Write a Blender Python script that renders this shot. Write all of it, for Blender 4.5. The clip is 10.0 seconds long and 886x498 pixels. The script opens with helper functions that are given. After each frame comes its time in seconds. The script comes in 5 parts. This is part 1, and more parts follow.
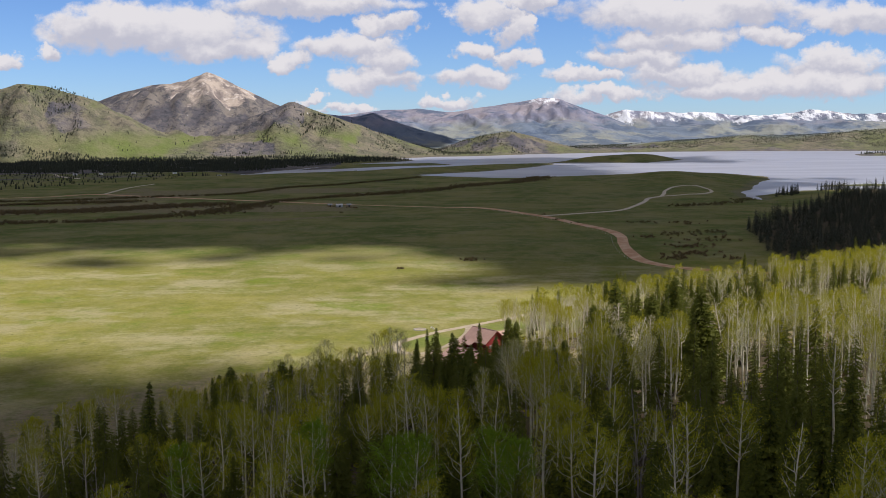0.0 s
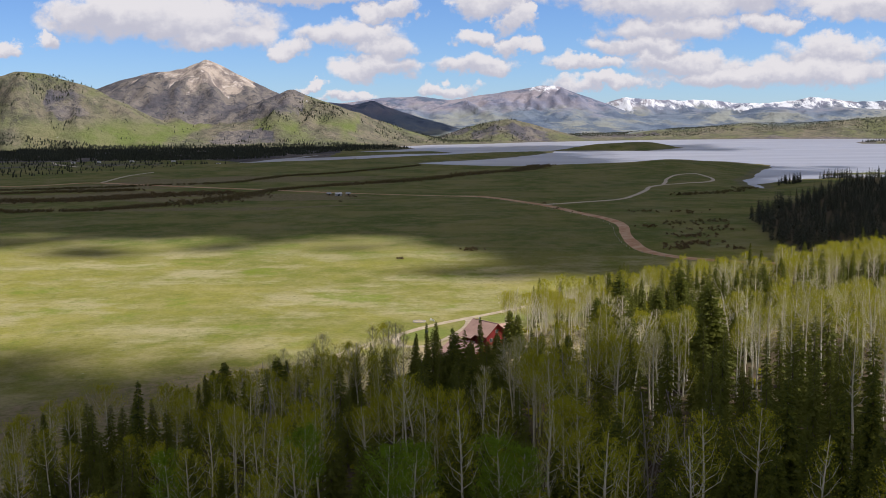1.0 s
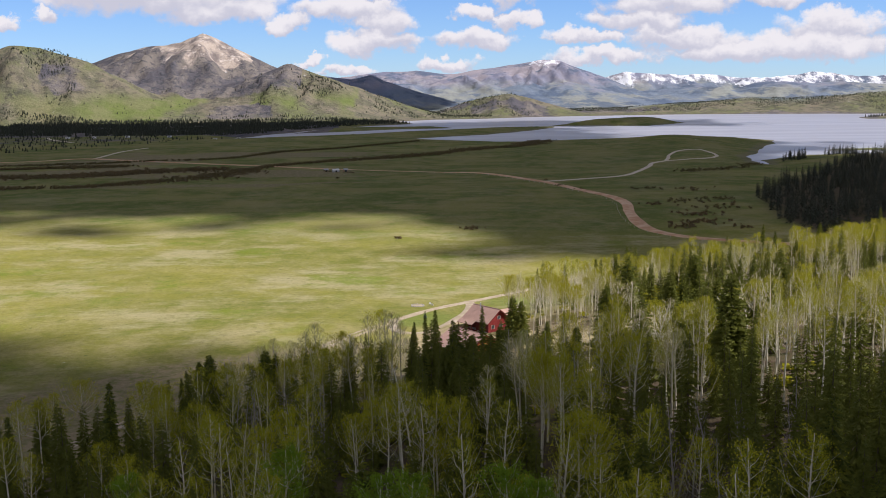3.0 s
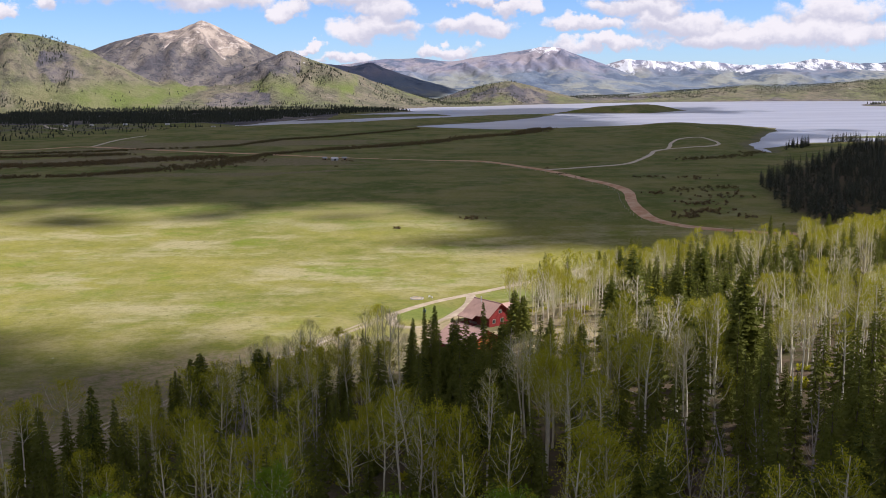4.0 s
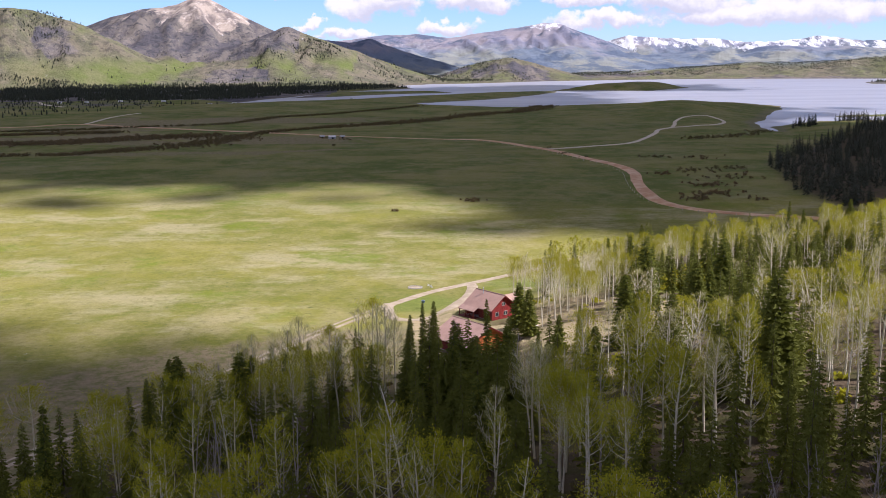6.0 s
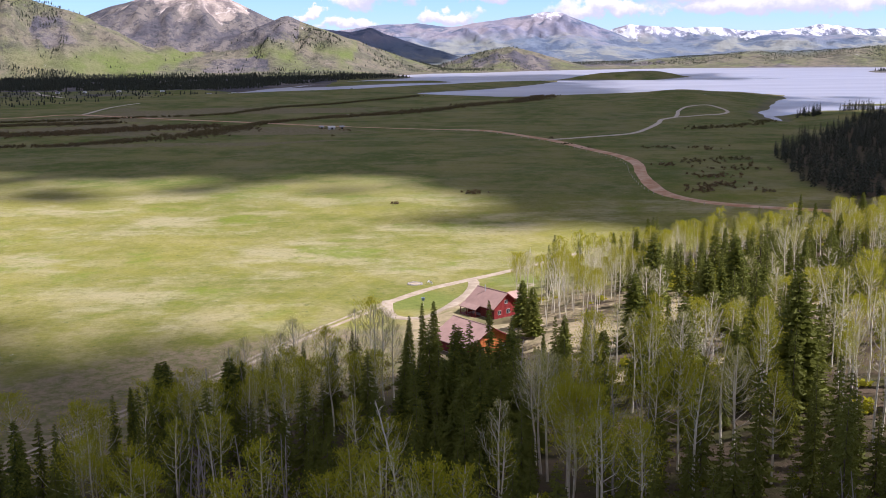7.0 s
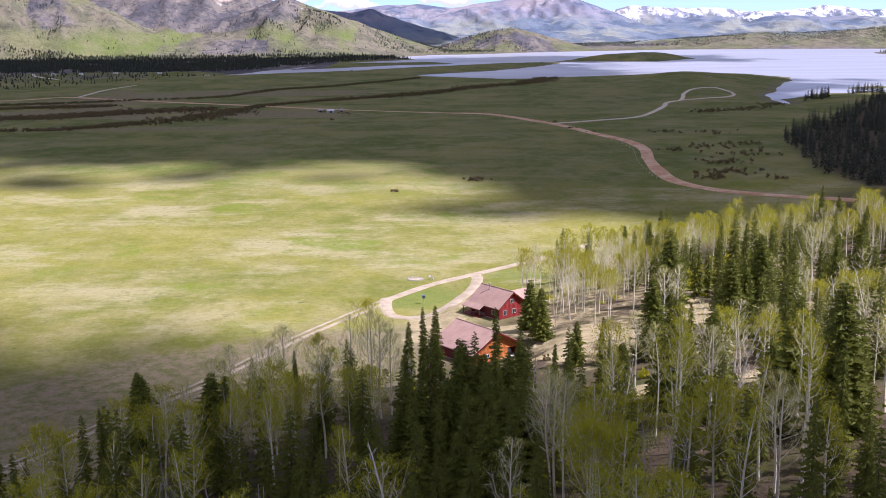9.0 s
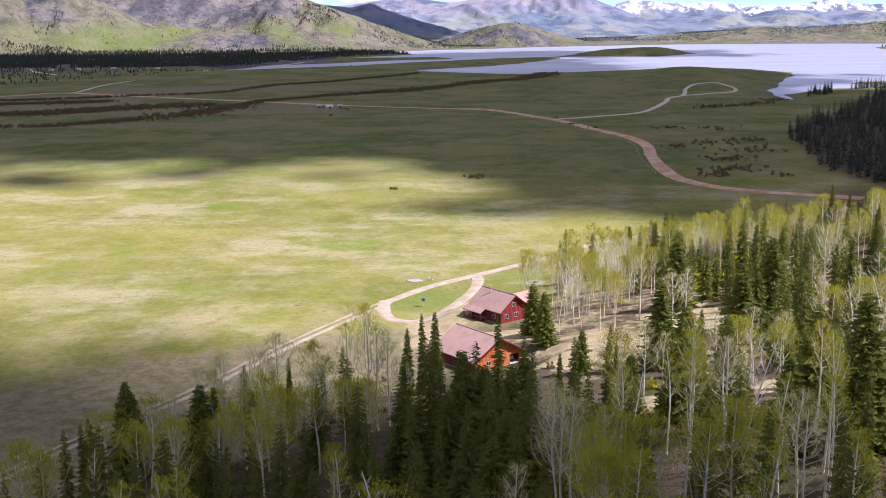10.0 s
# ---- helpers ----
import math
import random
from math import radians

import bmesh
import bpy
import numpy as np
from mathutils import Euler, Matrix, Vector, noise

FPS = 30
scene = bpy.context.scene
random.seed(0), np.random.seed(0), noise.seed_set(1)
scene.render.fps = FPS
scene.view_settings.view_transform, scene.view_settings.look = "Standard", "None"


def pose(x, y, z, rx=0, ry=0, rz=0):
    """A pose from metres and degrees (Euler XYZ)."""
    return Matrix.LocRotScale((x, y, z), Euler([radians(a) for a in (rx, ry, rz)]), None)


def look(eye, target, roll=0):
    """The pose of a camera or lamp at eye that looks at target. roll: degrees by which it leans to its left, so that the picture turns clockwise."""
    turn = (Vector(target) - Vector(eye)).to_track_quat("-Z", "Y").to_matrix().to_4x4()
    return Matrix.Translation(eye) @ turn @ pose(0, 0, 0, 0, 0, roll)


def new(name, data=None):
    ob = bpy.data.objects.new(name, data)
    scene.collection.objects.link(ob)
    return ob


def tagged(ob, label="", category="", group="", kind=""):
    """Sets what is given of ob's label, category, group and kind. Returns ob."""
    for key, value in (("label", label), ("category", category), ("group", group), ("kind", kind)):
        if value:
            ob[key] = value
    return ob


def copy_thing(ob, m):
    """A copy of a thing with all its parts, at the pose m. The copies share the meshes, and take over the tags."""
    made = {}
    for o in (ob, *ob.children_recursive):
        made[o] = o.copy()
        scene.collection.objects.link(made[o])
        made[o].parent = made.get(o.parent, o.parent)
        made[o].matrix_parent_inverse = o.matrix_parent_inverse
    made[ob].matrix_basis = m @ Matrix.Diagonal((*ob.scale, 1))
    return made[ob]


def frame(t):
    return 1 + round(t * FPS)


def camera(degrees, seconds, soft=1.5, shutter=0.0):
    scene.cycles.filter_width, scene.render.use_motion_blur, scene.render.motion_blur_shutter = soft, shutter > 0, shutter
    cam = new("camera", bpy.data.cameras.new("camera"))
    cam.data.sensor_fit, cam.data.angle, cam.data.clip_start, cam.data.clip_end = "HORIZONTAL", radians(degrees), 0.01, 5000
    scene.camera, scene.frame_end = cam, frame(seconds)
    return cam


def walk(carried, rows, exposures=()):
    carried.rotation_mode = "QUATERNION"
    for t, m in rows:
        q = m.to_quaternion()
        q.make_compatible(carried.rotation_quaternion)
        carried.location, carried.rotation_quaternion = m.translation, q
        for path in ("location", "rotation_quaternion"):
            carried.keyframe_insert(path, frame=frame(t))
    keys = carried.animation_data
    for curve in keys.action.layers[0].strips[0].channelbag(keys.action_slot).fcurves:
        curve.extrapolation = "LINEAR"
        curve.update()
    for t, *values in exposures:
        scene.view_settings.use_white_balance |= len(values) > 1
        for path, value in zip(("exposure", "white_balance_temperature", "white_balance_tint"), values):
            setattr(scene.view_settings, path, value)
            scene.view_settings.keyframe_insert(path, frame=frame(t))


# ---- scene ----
cam = camera(44.2, 10.0, 0.5)
PATH = [
    (0, (-0.382, -95.558, 79.462), (-0.345, -93.572, 79.234), -0.4),
    (0.5, (-0.337, -91.727, 79.553), (-0.3, -89.742, 79.314), -0.4),
    (1, (-0.213, -87.827, 79.573), (-0.176, -85.843, 79.323), -0.4),
    (1.5, (-0.17, -83.741, 79.582), (-0.132, -81.759, 79.321), -0.4),
    (2, (-0.081, -79.546, 79.591), (-0.044, -77.565, 79.319), -0.4),
    (2.5, (-0.051, -75.173, 79.64), (-0.013, -73.194, 79.356), -0.4),
    (4, (0.274, -61.361, 79.72), (0.312, -59.387, 79.402), -0.4),
    (4.5, (0.356, -56.451, 79.765), (0.393, -54.479, 79.435), -0.3),
    (5, (0.486, -51.28, 79.663), (0.523, -49.31, 79.323), -0.3),
    (5.5, (0.52, -46.023, 79.605), (0.558, -44.054, 79.255), -0.3),
    (7, (1.043, -30.388, 79.51), (1.079, -28.424, 79.132), -0.4),
    (7.5, (0.905, -25.41, 79.5), (0.941, -23.448, 79.112), -0.5),
    (8, (0.973, -20.759, 79.48), (1.009, -18.799, 79.084), -0.5),
    (8.5, (1.089, -16.302, 79.63), (1.124, -14.343, 79.226), -0.5),
    (9, (1.124, -11.953, 79.747), (1.158, -9.996, 79.336), -0.4),
    (9.5, (1.167, -7.709, 79.757), (1.202, -5.753, 79.342), -0.4),
    (10, (1.298, -3.461, 79.739), (1.332, -1.506, 79.319), -0.4),
]
walk(cam, [(t, look(eye, target, roll)) for t, eye, target, roll in PATH],
     [(0.0, 0.04, 6300, 15), (2.5, 0.16, 6280, 16), (5.0, 0.38, 6080, 22), (7.5, 0.6, 5850, 26), (10.0, 0.79, 5720, 29)])

# ---- light ----
SUN_EL, SUN_AZ = 52.0, 100.0        # elevation; azimuth clockwise from +y, degrees
sun_way = Vector((math.sin(radians(SUN_AZ)) * math.cos(radians(SUN_EL)),
                  math.cos(radians(SUN_AZ)) * math.cos(radians(SUN_EL)), math.sin(radians(SUN_EL))))
sun = new("sun", bpy.data.lights.new("sun", "SUN"))
sun.data.energy, sun.data.angle, sun.data.color = 5.0, radians(1.2), (1.0, 0.95, 0.86)
sun.matrix_world = look(sun_way * 1500, (0, 0, 0))


class Nodes:
    """Short hand for node trees."""
    def __init__(self, tree):
        self.t = tree
        tree.nodes.clear()

    def n(self, kind, **values):
        node = self.t.nodes.new(kind)
        for k, v in values.items():
            if k in ("operation", "blend_type", "data_type", "noise_dimensions", "attribute_name", "sky_type", "use_clamp",
                     "feature", "distance", "vector_type", "sun_disc", "interpolation_type", "wave_type", "bands_direction"):
                setattr(node, k, v)
        return node

    def put(self, a, b):
        self.t.links.new(a, b)

    def val(self, sock, v):
        if isinstance(v, bpy.types.NodeSocket):
            self.put(v, sock)
        else:
            sock.default_value = v

    def math(self, op, a, b=0.0, c=None, clamp=False):
        m = self.n("ShaderNodeMath", operation=op, use_clamp=clamp)
        self.val(m.inputs[0], a)
        self.val(m.inputs[1], b)
        if c is not None:
            self.val(m.inputs[2], c)
        return m.outputs[0]

    def step(self, v, lo, hi):
        m = self.n("ShaderNodeMapRange", interpolation_type="SMOOTHSTEP")
        self.val(m.inputs[0], v)
        self.val(m.inputs[1], lo)
        self.val(m.inputs[2], hi)
        return m.outputs[0]

    def mix(self, f, a, b, blend="MIX"):
        m = self.n("ShaderNodeMix", data_type="RGBA", blend_type=blend)
        self.val(m.inputs[0], f)
        self.val(m.inputs[6], a if isinstance(a, bpy.types.NodeSocket) else (*a, 1))
        self.val(m.inputs[7], b if isinstance(b, bpy.types.NodeSocket) else (*b, 1))
        return m.outputs[2]

    def noise(self, vec, scale, detail=4.0, rough=0.55, stretch=None):
        if stretch:
            mp = self.n("ShaderNodeMapping")
            self.put(vec, mp.inputs[0])
            mp.inputs[3].default_value = stretch
            vec = mp.outputs[0]
        m = self.n("ShaderNodeTexNoise")
        self.put(vec, m.inputs["Vector"])
        m.inputs["Scale"].default_value, m.inputs["Detail"].default_value, m.inputs["Roughness"].default_value = scale, detail, rough
        return m.outputs[0]

    def place(self):
        return self.n("ShaderNodeNewGeometry").outputs["Position"]

    def local(self):
        return self.n("ShaderNodeTexCoord").outputs["Object"]

    def attr(self, name):
        return self.n("ShaderNodeAttribute", attribute_name=name).outputs["Fac"]

    def chance(self):
        return self.n("ShaderNodeObjectInfo").outputs["Random"]

    def island(self):
        return self.n("ShaderNodeNewGeometry").outputs["Random Per Island"]


# Sky: clear blue with fair-weather cumulus, in tangent coordinates u = x / y, v = z / y ahead.
SKY = dict(strength=0.088)
# Cumulus ahead: place across, height, half width, half height, in thousandths of the distance.
CLOUDS_A = [(-230, 85, 98, 24), (-293, 93, 41, 18), (-178, 70, 47, 13), (-334, 63, 18, 8), (-378, 58, 15, 7), (-116, 58, 26, 9), (-65, 70, 47, 13),
            (-34, 57, 31, 15), (-42, 39, 39, 11), (-29, 91, 29, 10), (54, 102, 31, 16), (83, 85, 18, 15), (52, 66, 26, 8), (86, 58, 20, 9), (49, 41, 39, 9)]
CLOUDS_B = [(-102, 27, 15, 4), (21, 20, 31, 6), (-62, 15, 26, 5), (241, 101, 119, 18), (101, 109, 21, 10), (225, 77, 62, 13), (199, 60, 47, 11), (318, 78, 31, 9),
            (391, 93, 44, 16), (235, 44, 52, 11), (147, 42, 34, 7), (168, 25, 52, 7), (287, 31, 78, 11), (360, 36, 73, 15), (380, 53, 52, 13), (-96, 109, 88, 11)]
world = bpy.data.worlds.new("sky")
scene.world = world
world.use_nodes = True
k = Nodes(world.node_tree)
sky = k.n("ShaderNodeTexSky", sky_type="NISHITA", sun_disc=False)
sky.sun_elevation, sky.sun_rotation, sky.altitude, sky.air_density, sky.dust_density = radians(SUN_EL), radians(SUN_AZ), 2400, 1.0, 0.3
way = k.n("ShaderNodeTexCoord").outputs["Generated"]
sep = k.n("ShaderNodeSeparateXYZ")
k.put(way, sep.inputs[0])
ahead = k.math("MAXIMUM", sep.outputs[1], 0.02)
u, v = k.math("DIVIDE", sep.outputs[0], ahead), k.math("DIVIDE", sep.outputs[2], ahead)
uv = k.n("ShaderNodeCombineXYZ")
k.put(u, uv.inputs[0])
k.put(v, uv.inputs[1])
puff = k.noise(uv.outputs[0], 32.0, 7.0, 0.58, (1.0, 1.4, 1.0))
broad = k.noise(uv.outputs[0], 9.0, 5.0, 0.6, (1.0, 1.6, 1.0))
overhead = k.math("MAXIMUM", k.step(v, 0.118, 0.15), k.math("SUBTRACT", 1.0, k.step(sep.outputs[1], 0.1, 0.3)))
generic = k.math("SUBTRACT", k.math("MULTIPLY", k.noise(way, 5.0, 5.0, 0.6), 3.0), 1.2)
field = k.math("SUBTRACT", k.math("MULTIPLY", k.math("ADD", generic, 3.0), overhead), 3.0)
under = k.math("ADD", field, 0.0)
swirl = k.n("ShaderNodeTexNoise")
k.put(uv.outputs[0], swirl.inputs["Vector"])
swirl.inputs["Scale"].default_value, swirl.inputs["Detail"].default_value, swirl.inputs["Roughness"].default_value = 26.0, 5.0, 0.62
centred, warp, bent = (k.n("ShaderNodeVectorMath", operation=o) for o in ("SUBTRACT", "MULTIPLY", "ADD"))
k.put(swirl.outputs["Color"], centred.inputs[0])
centred.inputs[1].default_value = (0.5, 0.5, 0.5)
k.put(centred.outputs[0], warp.inputs[0])
warp.inputs[1].default_value = (0.085, 0.042, 0)
k.put(uv.outputs[0], bent.inputs[0])
k.put(warp.outputs[0], bent.inputs[1])
for cx, cy, rx, ry in CLOUDS_A + CLOUDS_B:
    off = k.n("ShaderNodeVectorMath", operation="SUBTRACT")
    k.put(bent.outputs[0], off.inputs[0])
    off.inputs[1].default_value = (cx / 1000, cy / 1000, 0)
    ratio = k.n("ShaderNodeVectorMath", operation="MULTIPLY")
    k.put(off.outputs[0], ratio.inputs[0])
    ratio.inputs[1].default_value = (1000 / rx, 1000 / ry, 0)
    size = k.n("ShaderNodeVectorMath", operation="DOT_PRODUCT")
    k.put(ratio.outputs[0], size.inputs[0])
    k.put(ratio.outputs[0], size.inputs[1])
    field = k.math("MAXIMUM", field, k.math("SUBTRACT", 0.9, k.math("MULTIPLY", size.outputs["Value"], 0.8)))
    drop = k.n("ShaderNodeVectorMath", operation="ADD")
    k.put(ratio.outputs[0], drop.inputs[0])
    drop.inputs[1].default_value = (0, 0.5, 0)
    low_size = k.n("ShaderNodeVectorMath", operation="DOT_PRODUCT")
    k.put(drop.outputs[0], low_size.inputs[0])
    k.put(drop.outputs[0], low_size.inputs[1])
    under = k.math("MAXIMUM", under, k.math("SUBTRACT", 0.9, k.math("MULTIPLY", low_size.outputs["Value"], 0.8)))
lump = k.math("ADD", field, k.math("MULTIPLY", k.math("SUBTRACT", puff, 0.5), 2.0))
cover = k.step(lump, -0.28, 0.5)
billow = k.math("MULTIPLY", k.math("SUBTRACT", k.math("ADD", puff, broad), 1.0), 1.6)
base = k.step(k.math("SUBTRACT", k.math("SUBTRACT", under, field), billow), -0.5, 0.4)
white = k.mix(base, (1.02, 1.0, 0.99), (0.7, 0.71, 0.79))
bg_sky, bg_cloud, blend, out = k.n("ShaderNodeBackground"), k.n("ShaderNodeBackground"), k.n("ShaderNodeMixShader"), k.n("ShaderNodeOutputWorld")
k.put(k.mix(1.0, sky.outputs[0], (0.66, 0.9, 1.27), "MULTIPLY"), bg_sky.inputs[0])
bg_sky.inputs[1].default_value = SKY["strength"]
# clouds overhead, out of view, greyed like undersides to dim the skylight
white = k.mix(overhead, white, (0.52, 0.51, 0.50))
k.put(white, bg_cloud.inputs[0])
bg_cloud.inputs[1].default_value = 0.73
k.put(cover, blend.inputs[0])
k.put(bg_sky.outputs[0], blend.inputs[1])
k.put(bg_cloud.outputs[0], blend.inputs[2])
k.put(blend.outputs[0], out.inputs[0])


# ---- materials ----
def material(name, make):
    m = bpy.data.materials.new(name)
    m.use_nodes = True
    k = Nodes(m.node_tree)
    b, o = k.n("ShaderNodeBsdfPrincipled"), k.n("ShaderNodeOutputMaterial")
    k.put(b.outputs[0], o.inputs[0])
    b.inputs["Specular IOR Level"].default_value = 0.25
    make(k, b)
    return m


def bump(k, b, height, strength, distance):
    n = k.n("ShaderNodeBump")
    n.inputs["Strength"].default_value, n.inputs["Distance"].default_value = strength, distance
    k.put(height, n.inputs["Height"])
    k.put(n.outputs[0], b.inputs["Normal"])


def ground_look(k, b):
    p = k.place()
    big, mid, fine = k.noise(p, 0.007, 8, 0.7), k.noise(p, 0.06, 8, 0.74, (1, 0.8, 1)), k.noise(p, 0.55, 6, 0.75)
    grass = k.mix(k.step(big, 0.38, 0.62), (0.14, 0.153, 0.028), (0.235, 0.22, 0.05))
    grass = k.mix(k.math("MULTIPLY", k.step(k.noise(p, 0.013, 8, 0.72, (1, 1.4, 1)), 0.47, 0.62), 0.8), grass, (0.345, 0.31, 0.18))
    grass = k.mix(k.math("MULTIPLY", k.step(mid, 0.38, 0.68), k.math("SUBTRACT", 0.75, k.math("MULTIPLY", k.attr("far_meadow"), 0.45))), grass, (0.31, 0.27, 0.13))
    grass = k.mix(k.math("MULTIPLY", k.step(k.noise(p, 0.018, 8, 0.72), 0.52, 0.66), 0.85), grass, (0.142, 0.182, 0.02))
    grass = k.mix(k.math("MULTIPLY", k.step(k.noise(p, 0.14, 8, 0.76), 0.50, 0.72), 0.6), grass, (0.125, 0.13, 0.035))
    grass = k.mix(k.math("MULTIPLY", k.step(k.noise(p, 0.7, 6, 0.75), 0.52, 0.7), 0.45), grass, (0.10, 0.11, 0.04))
    grass = k.mix(k.math("MULTIPLY", k.step(k.noise(p, 0.33, 5, 0.7), 0.6, 0.7), 0.65), grass, (0.085, 0.1, 0.03))
    # greener, darker grass for the far part of the meadow
    far_grass = k.mix(k.step(k.noise(p, 0.012, 8, 0.72), 0.4, 0.62), (0.074, 0.112, 0.022), (0.205, 0.196, 0.072))
    far_grass = k.mix(k.math("MULTIPLY", k.step(mid, 0.42, 0.66), 0.7), far_grass, (0.215, 0.19, 0.09))
    grass = k.mix(k.math("MULTIPLY", k.step(k.attr("far_meadow"), 0.5, 1.0), 0.8), grass, far_grass)
    floor = k.mix(k.step(k.noise(p, 0.1, 5, 0.65), 0.42, 0.66), (0.10, 0.075, 0.05), (0.062, 0.062, 0.024))
    floor = k.mix(k.step(k.noise(p, 0.35, 6, 0.7), 0.52, 0.7), floor, (0.05, 0.038, 0.026))
    bare = k.mix(k.step(k.noise(p, 0.25, 6, 0.7), 0.4, 0.65), (0.37, 0.30, 0.175), (0.27, 0.23, 0.125))
    hill = k.mix(k.step(k.noise(p, 0.0055, 6, 0.65), 0.42, 0.6), (0.175, 0.155, 0.115), (0.14, 0.15, 0.075))
    hill = k.mix(k.math("MULTIPLY", k.step(k.noise(p, 0.02, 7, 0.72), 0.46, 0.58), 0.75), hill, (0.10, 0.105, 0.07))
    hill = k.mix(k.math("MULTIPLY", k.step(k.noise(p, 0.05, 7, 0.76), 0.5, 0.6), 0.7), hill, (0.07, 0.068, 0.06))
    hill = k.mix(k.math("MULTIPLY", k.step(k.noise(p, 0.035, 6, 0.74), 0.6, 0.68), 0.6), hill, (0.27, 0.235, 0.19))
    green = k.mix(k.step(k.noise(p, 0.012, 6, 0.65), 0.42, 0.6), (0.125, 0.165, 0.04), (0.165, 0.175, 0.075))
    hill = k.mix(k.math("MULTIPLY", k.attr("meadow"), 0.75), hill, green)
    wood = k.mix(k.step(k.noise(p, 0.014, 7, 0.68, (1, 0.4, 0.6)), 0.42, 0.6), (0.092, 0.088, 0.1), (0.18, 0.16, 0.145))
    wood = k.mix(k.math("MULTIPLY", k.step(k.noise(p, 0.05, 6, 0.72), 0.5, 0.6), 0.7), wood, (0.05, 0.054, 0.065))
    rock = k.mix(k.step(k.noise(p, 0.02, 7, 0.7, (1, 1, 0.35)), 0.4, 0.6), (0.40, 0.34, 0.29), (0.17, 0.145, 0.14))
    xyz = k.n("ShaderNodeSeparateXYZ")
    k.put(p, xyz.inputs[0])
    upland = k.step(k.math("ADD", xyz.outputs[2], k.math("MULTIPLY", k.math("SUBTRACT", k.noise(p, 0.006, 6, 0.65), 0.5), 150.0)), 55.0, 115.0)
    # blue-grey range colours, with the haze of distance put into them
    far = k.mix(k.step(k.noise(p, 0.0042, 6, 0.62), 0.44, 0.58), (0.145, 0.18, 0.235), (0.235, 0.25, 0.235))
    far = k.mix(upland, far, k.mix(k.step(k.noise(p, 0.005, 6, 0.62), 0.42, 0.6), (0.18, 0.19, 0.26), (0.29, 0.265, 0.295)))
    # dark blue patches: conifers, and cloud shade put into the colour
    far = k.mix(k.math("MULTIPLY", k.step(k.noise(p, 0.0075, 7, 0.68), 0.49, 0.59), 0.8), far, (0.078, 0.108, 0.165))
    rock = k.mix(k.step(k.noise(p, 0.045, 7, 0.72, (1, 1, 0.25)), 0.52, 0.66), rock, (0.55, 0.49, 0.44))
    dry = k.mix(k.step(k.noise(p, 0.3, 8, 0.76), 0.4, 0.62), (0.25, 0.20, 0.125), (0.145, 0.145, 0.055))
    grass = k.mix(k.step(k.math("ADD", k.attr("dry"), k.math("MULTIPLY", k.math("SUBTRACT", mid, 0.5), 1.4)), 0.35, 0.75), grass, dry)
    grass = k.mix(k.math("MULTIPLY", k.attr("lawn"), 0.85), grass, k.mix(fine, (0.115, 0.155, 0.03), (0.175, 0.20, 0.05)))
    c = k.mix(k.attr("floor"), grass, floor)
    rag = k.math("SUBTRACT", k.noise(p, 0.3, 6, 0.7), 0.5)
    c = k.mix(k.step(k.math("ADD", k.attr("bare"), k.math("MULTIPLY", rag, 0.8)), 0.4, 0.6), c, bare)
    c = k.mix(k.attr("hill"), c, hill)
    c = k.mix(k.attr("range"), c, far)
    ragged = k.math("SUBTRACT", k.noise(p, 0.012, 7, 0.7), 0.5)
    patchy = k.math("SUBTRACT", k.noise(p, 0.02, 8, 0.78, (1, 0.35, 0.7)), 0.5)
    for name, look_, torn, amount in (("wood", wood, ragged, 1.1), ("rock", rock, patchy, 1.5), ("snow", (0.72, 0.74, 0.79), patchy, 2.6)):
        f = k.step(k.math("ADD", k.attr(name), k.math("MULTIPLY", torn, amount)), 0.4, 0.58 if name != "snow" else 0.7)
        c = k.mix(f, c, look_)
    c = k.mix(0.7, c, k.mix(fine, (0.25, 0.25, 0.25), (0.75, 0.75, 0.75)), "OVERLAY")
    c = k.mix(k.attr("shore"), c, (0.16, 0.14, 0.105))
    k.put(c, b.inputs["Base Color"])
    b.inputs["Roughness"].default_value = 0.95
    b.inputs["Specular IOR Level"].default_value = 0.05
    relief = k.math("MULTIPLY", k.noise(p, 0.016, 8, 0.68), k.math("MULTIPLY", k.math("ADD", k.attr("hill"), k.attr("range"), clamp=True), 16.0))
    bump(k, b, k.math("ADD", relief, k.math("MULTIPLY", k.noise(p, 0.9, 6, 0.7), 0.35)), 0.8, 1.0)


def dirt_look(a, c, scale=0.3):
    def make(k, b):
        p = k.place()
        col = k.mix(k.step(k.noise(p, scale, 6, 0.7), 0.35, 0.65), a, c)
        k.put(col, b.inputs["Base Color"])
        b.inputs["Roughness"].default_value = 0.95
        bump(k, b, k.noise(p, 2.5, 5), 0.5, 0.05)
    return make


def water_look(k, b):
    p = k.place()
    # pale lavender base stands in for part of the sky's reflection
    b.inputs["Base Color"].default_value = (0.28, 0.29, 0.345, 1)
    b.inputs["Roughness"].default_value = 0.2
    b.inputs["Specular IOR Level"].default_value = 1.0
    b.inputs["IOR"].default_value = 1.33
    streak = k.noise(p, 0.006, 5, 0.6, (0.5, 2.5, 1))
    k.put(k.math("ADD", 0.32, k.math("MULTIPLY", k.step(streak, 0.4, 0.62), 0.1)), b.inputs["Roughness"])


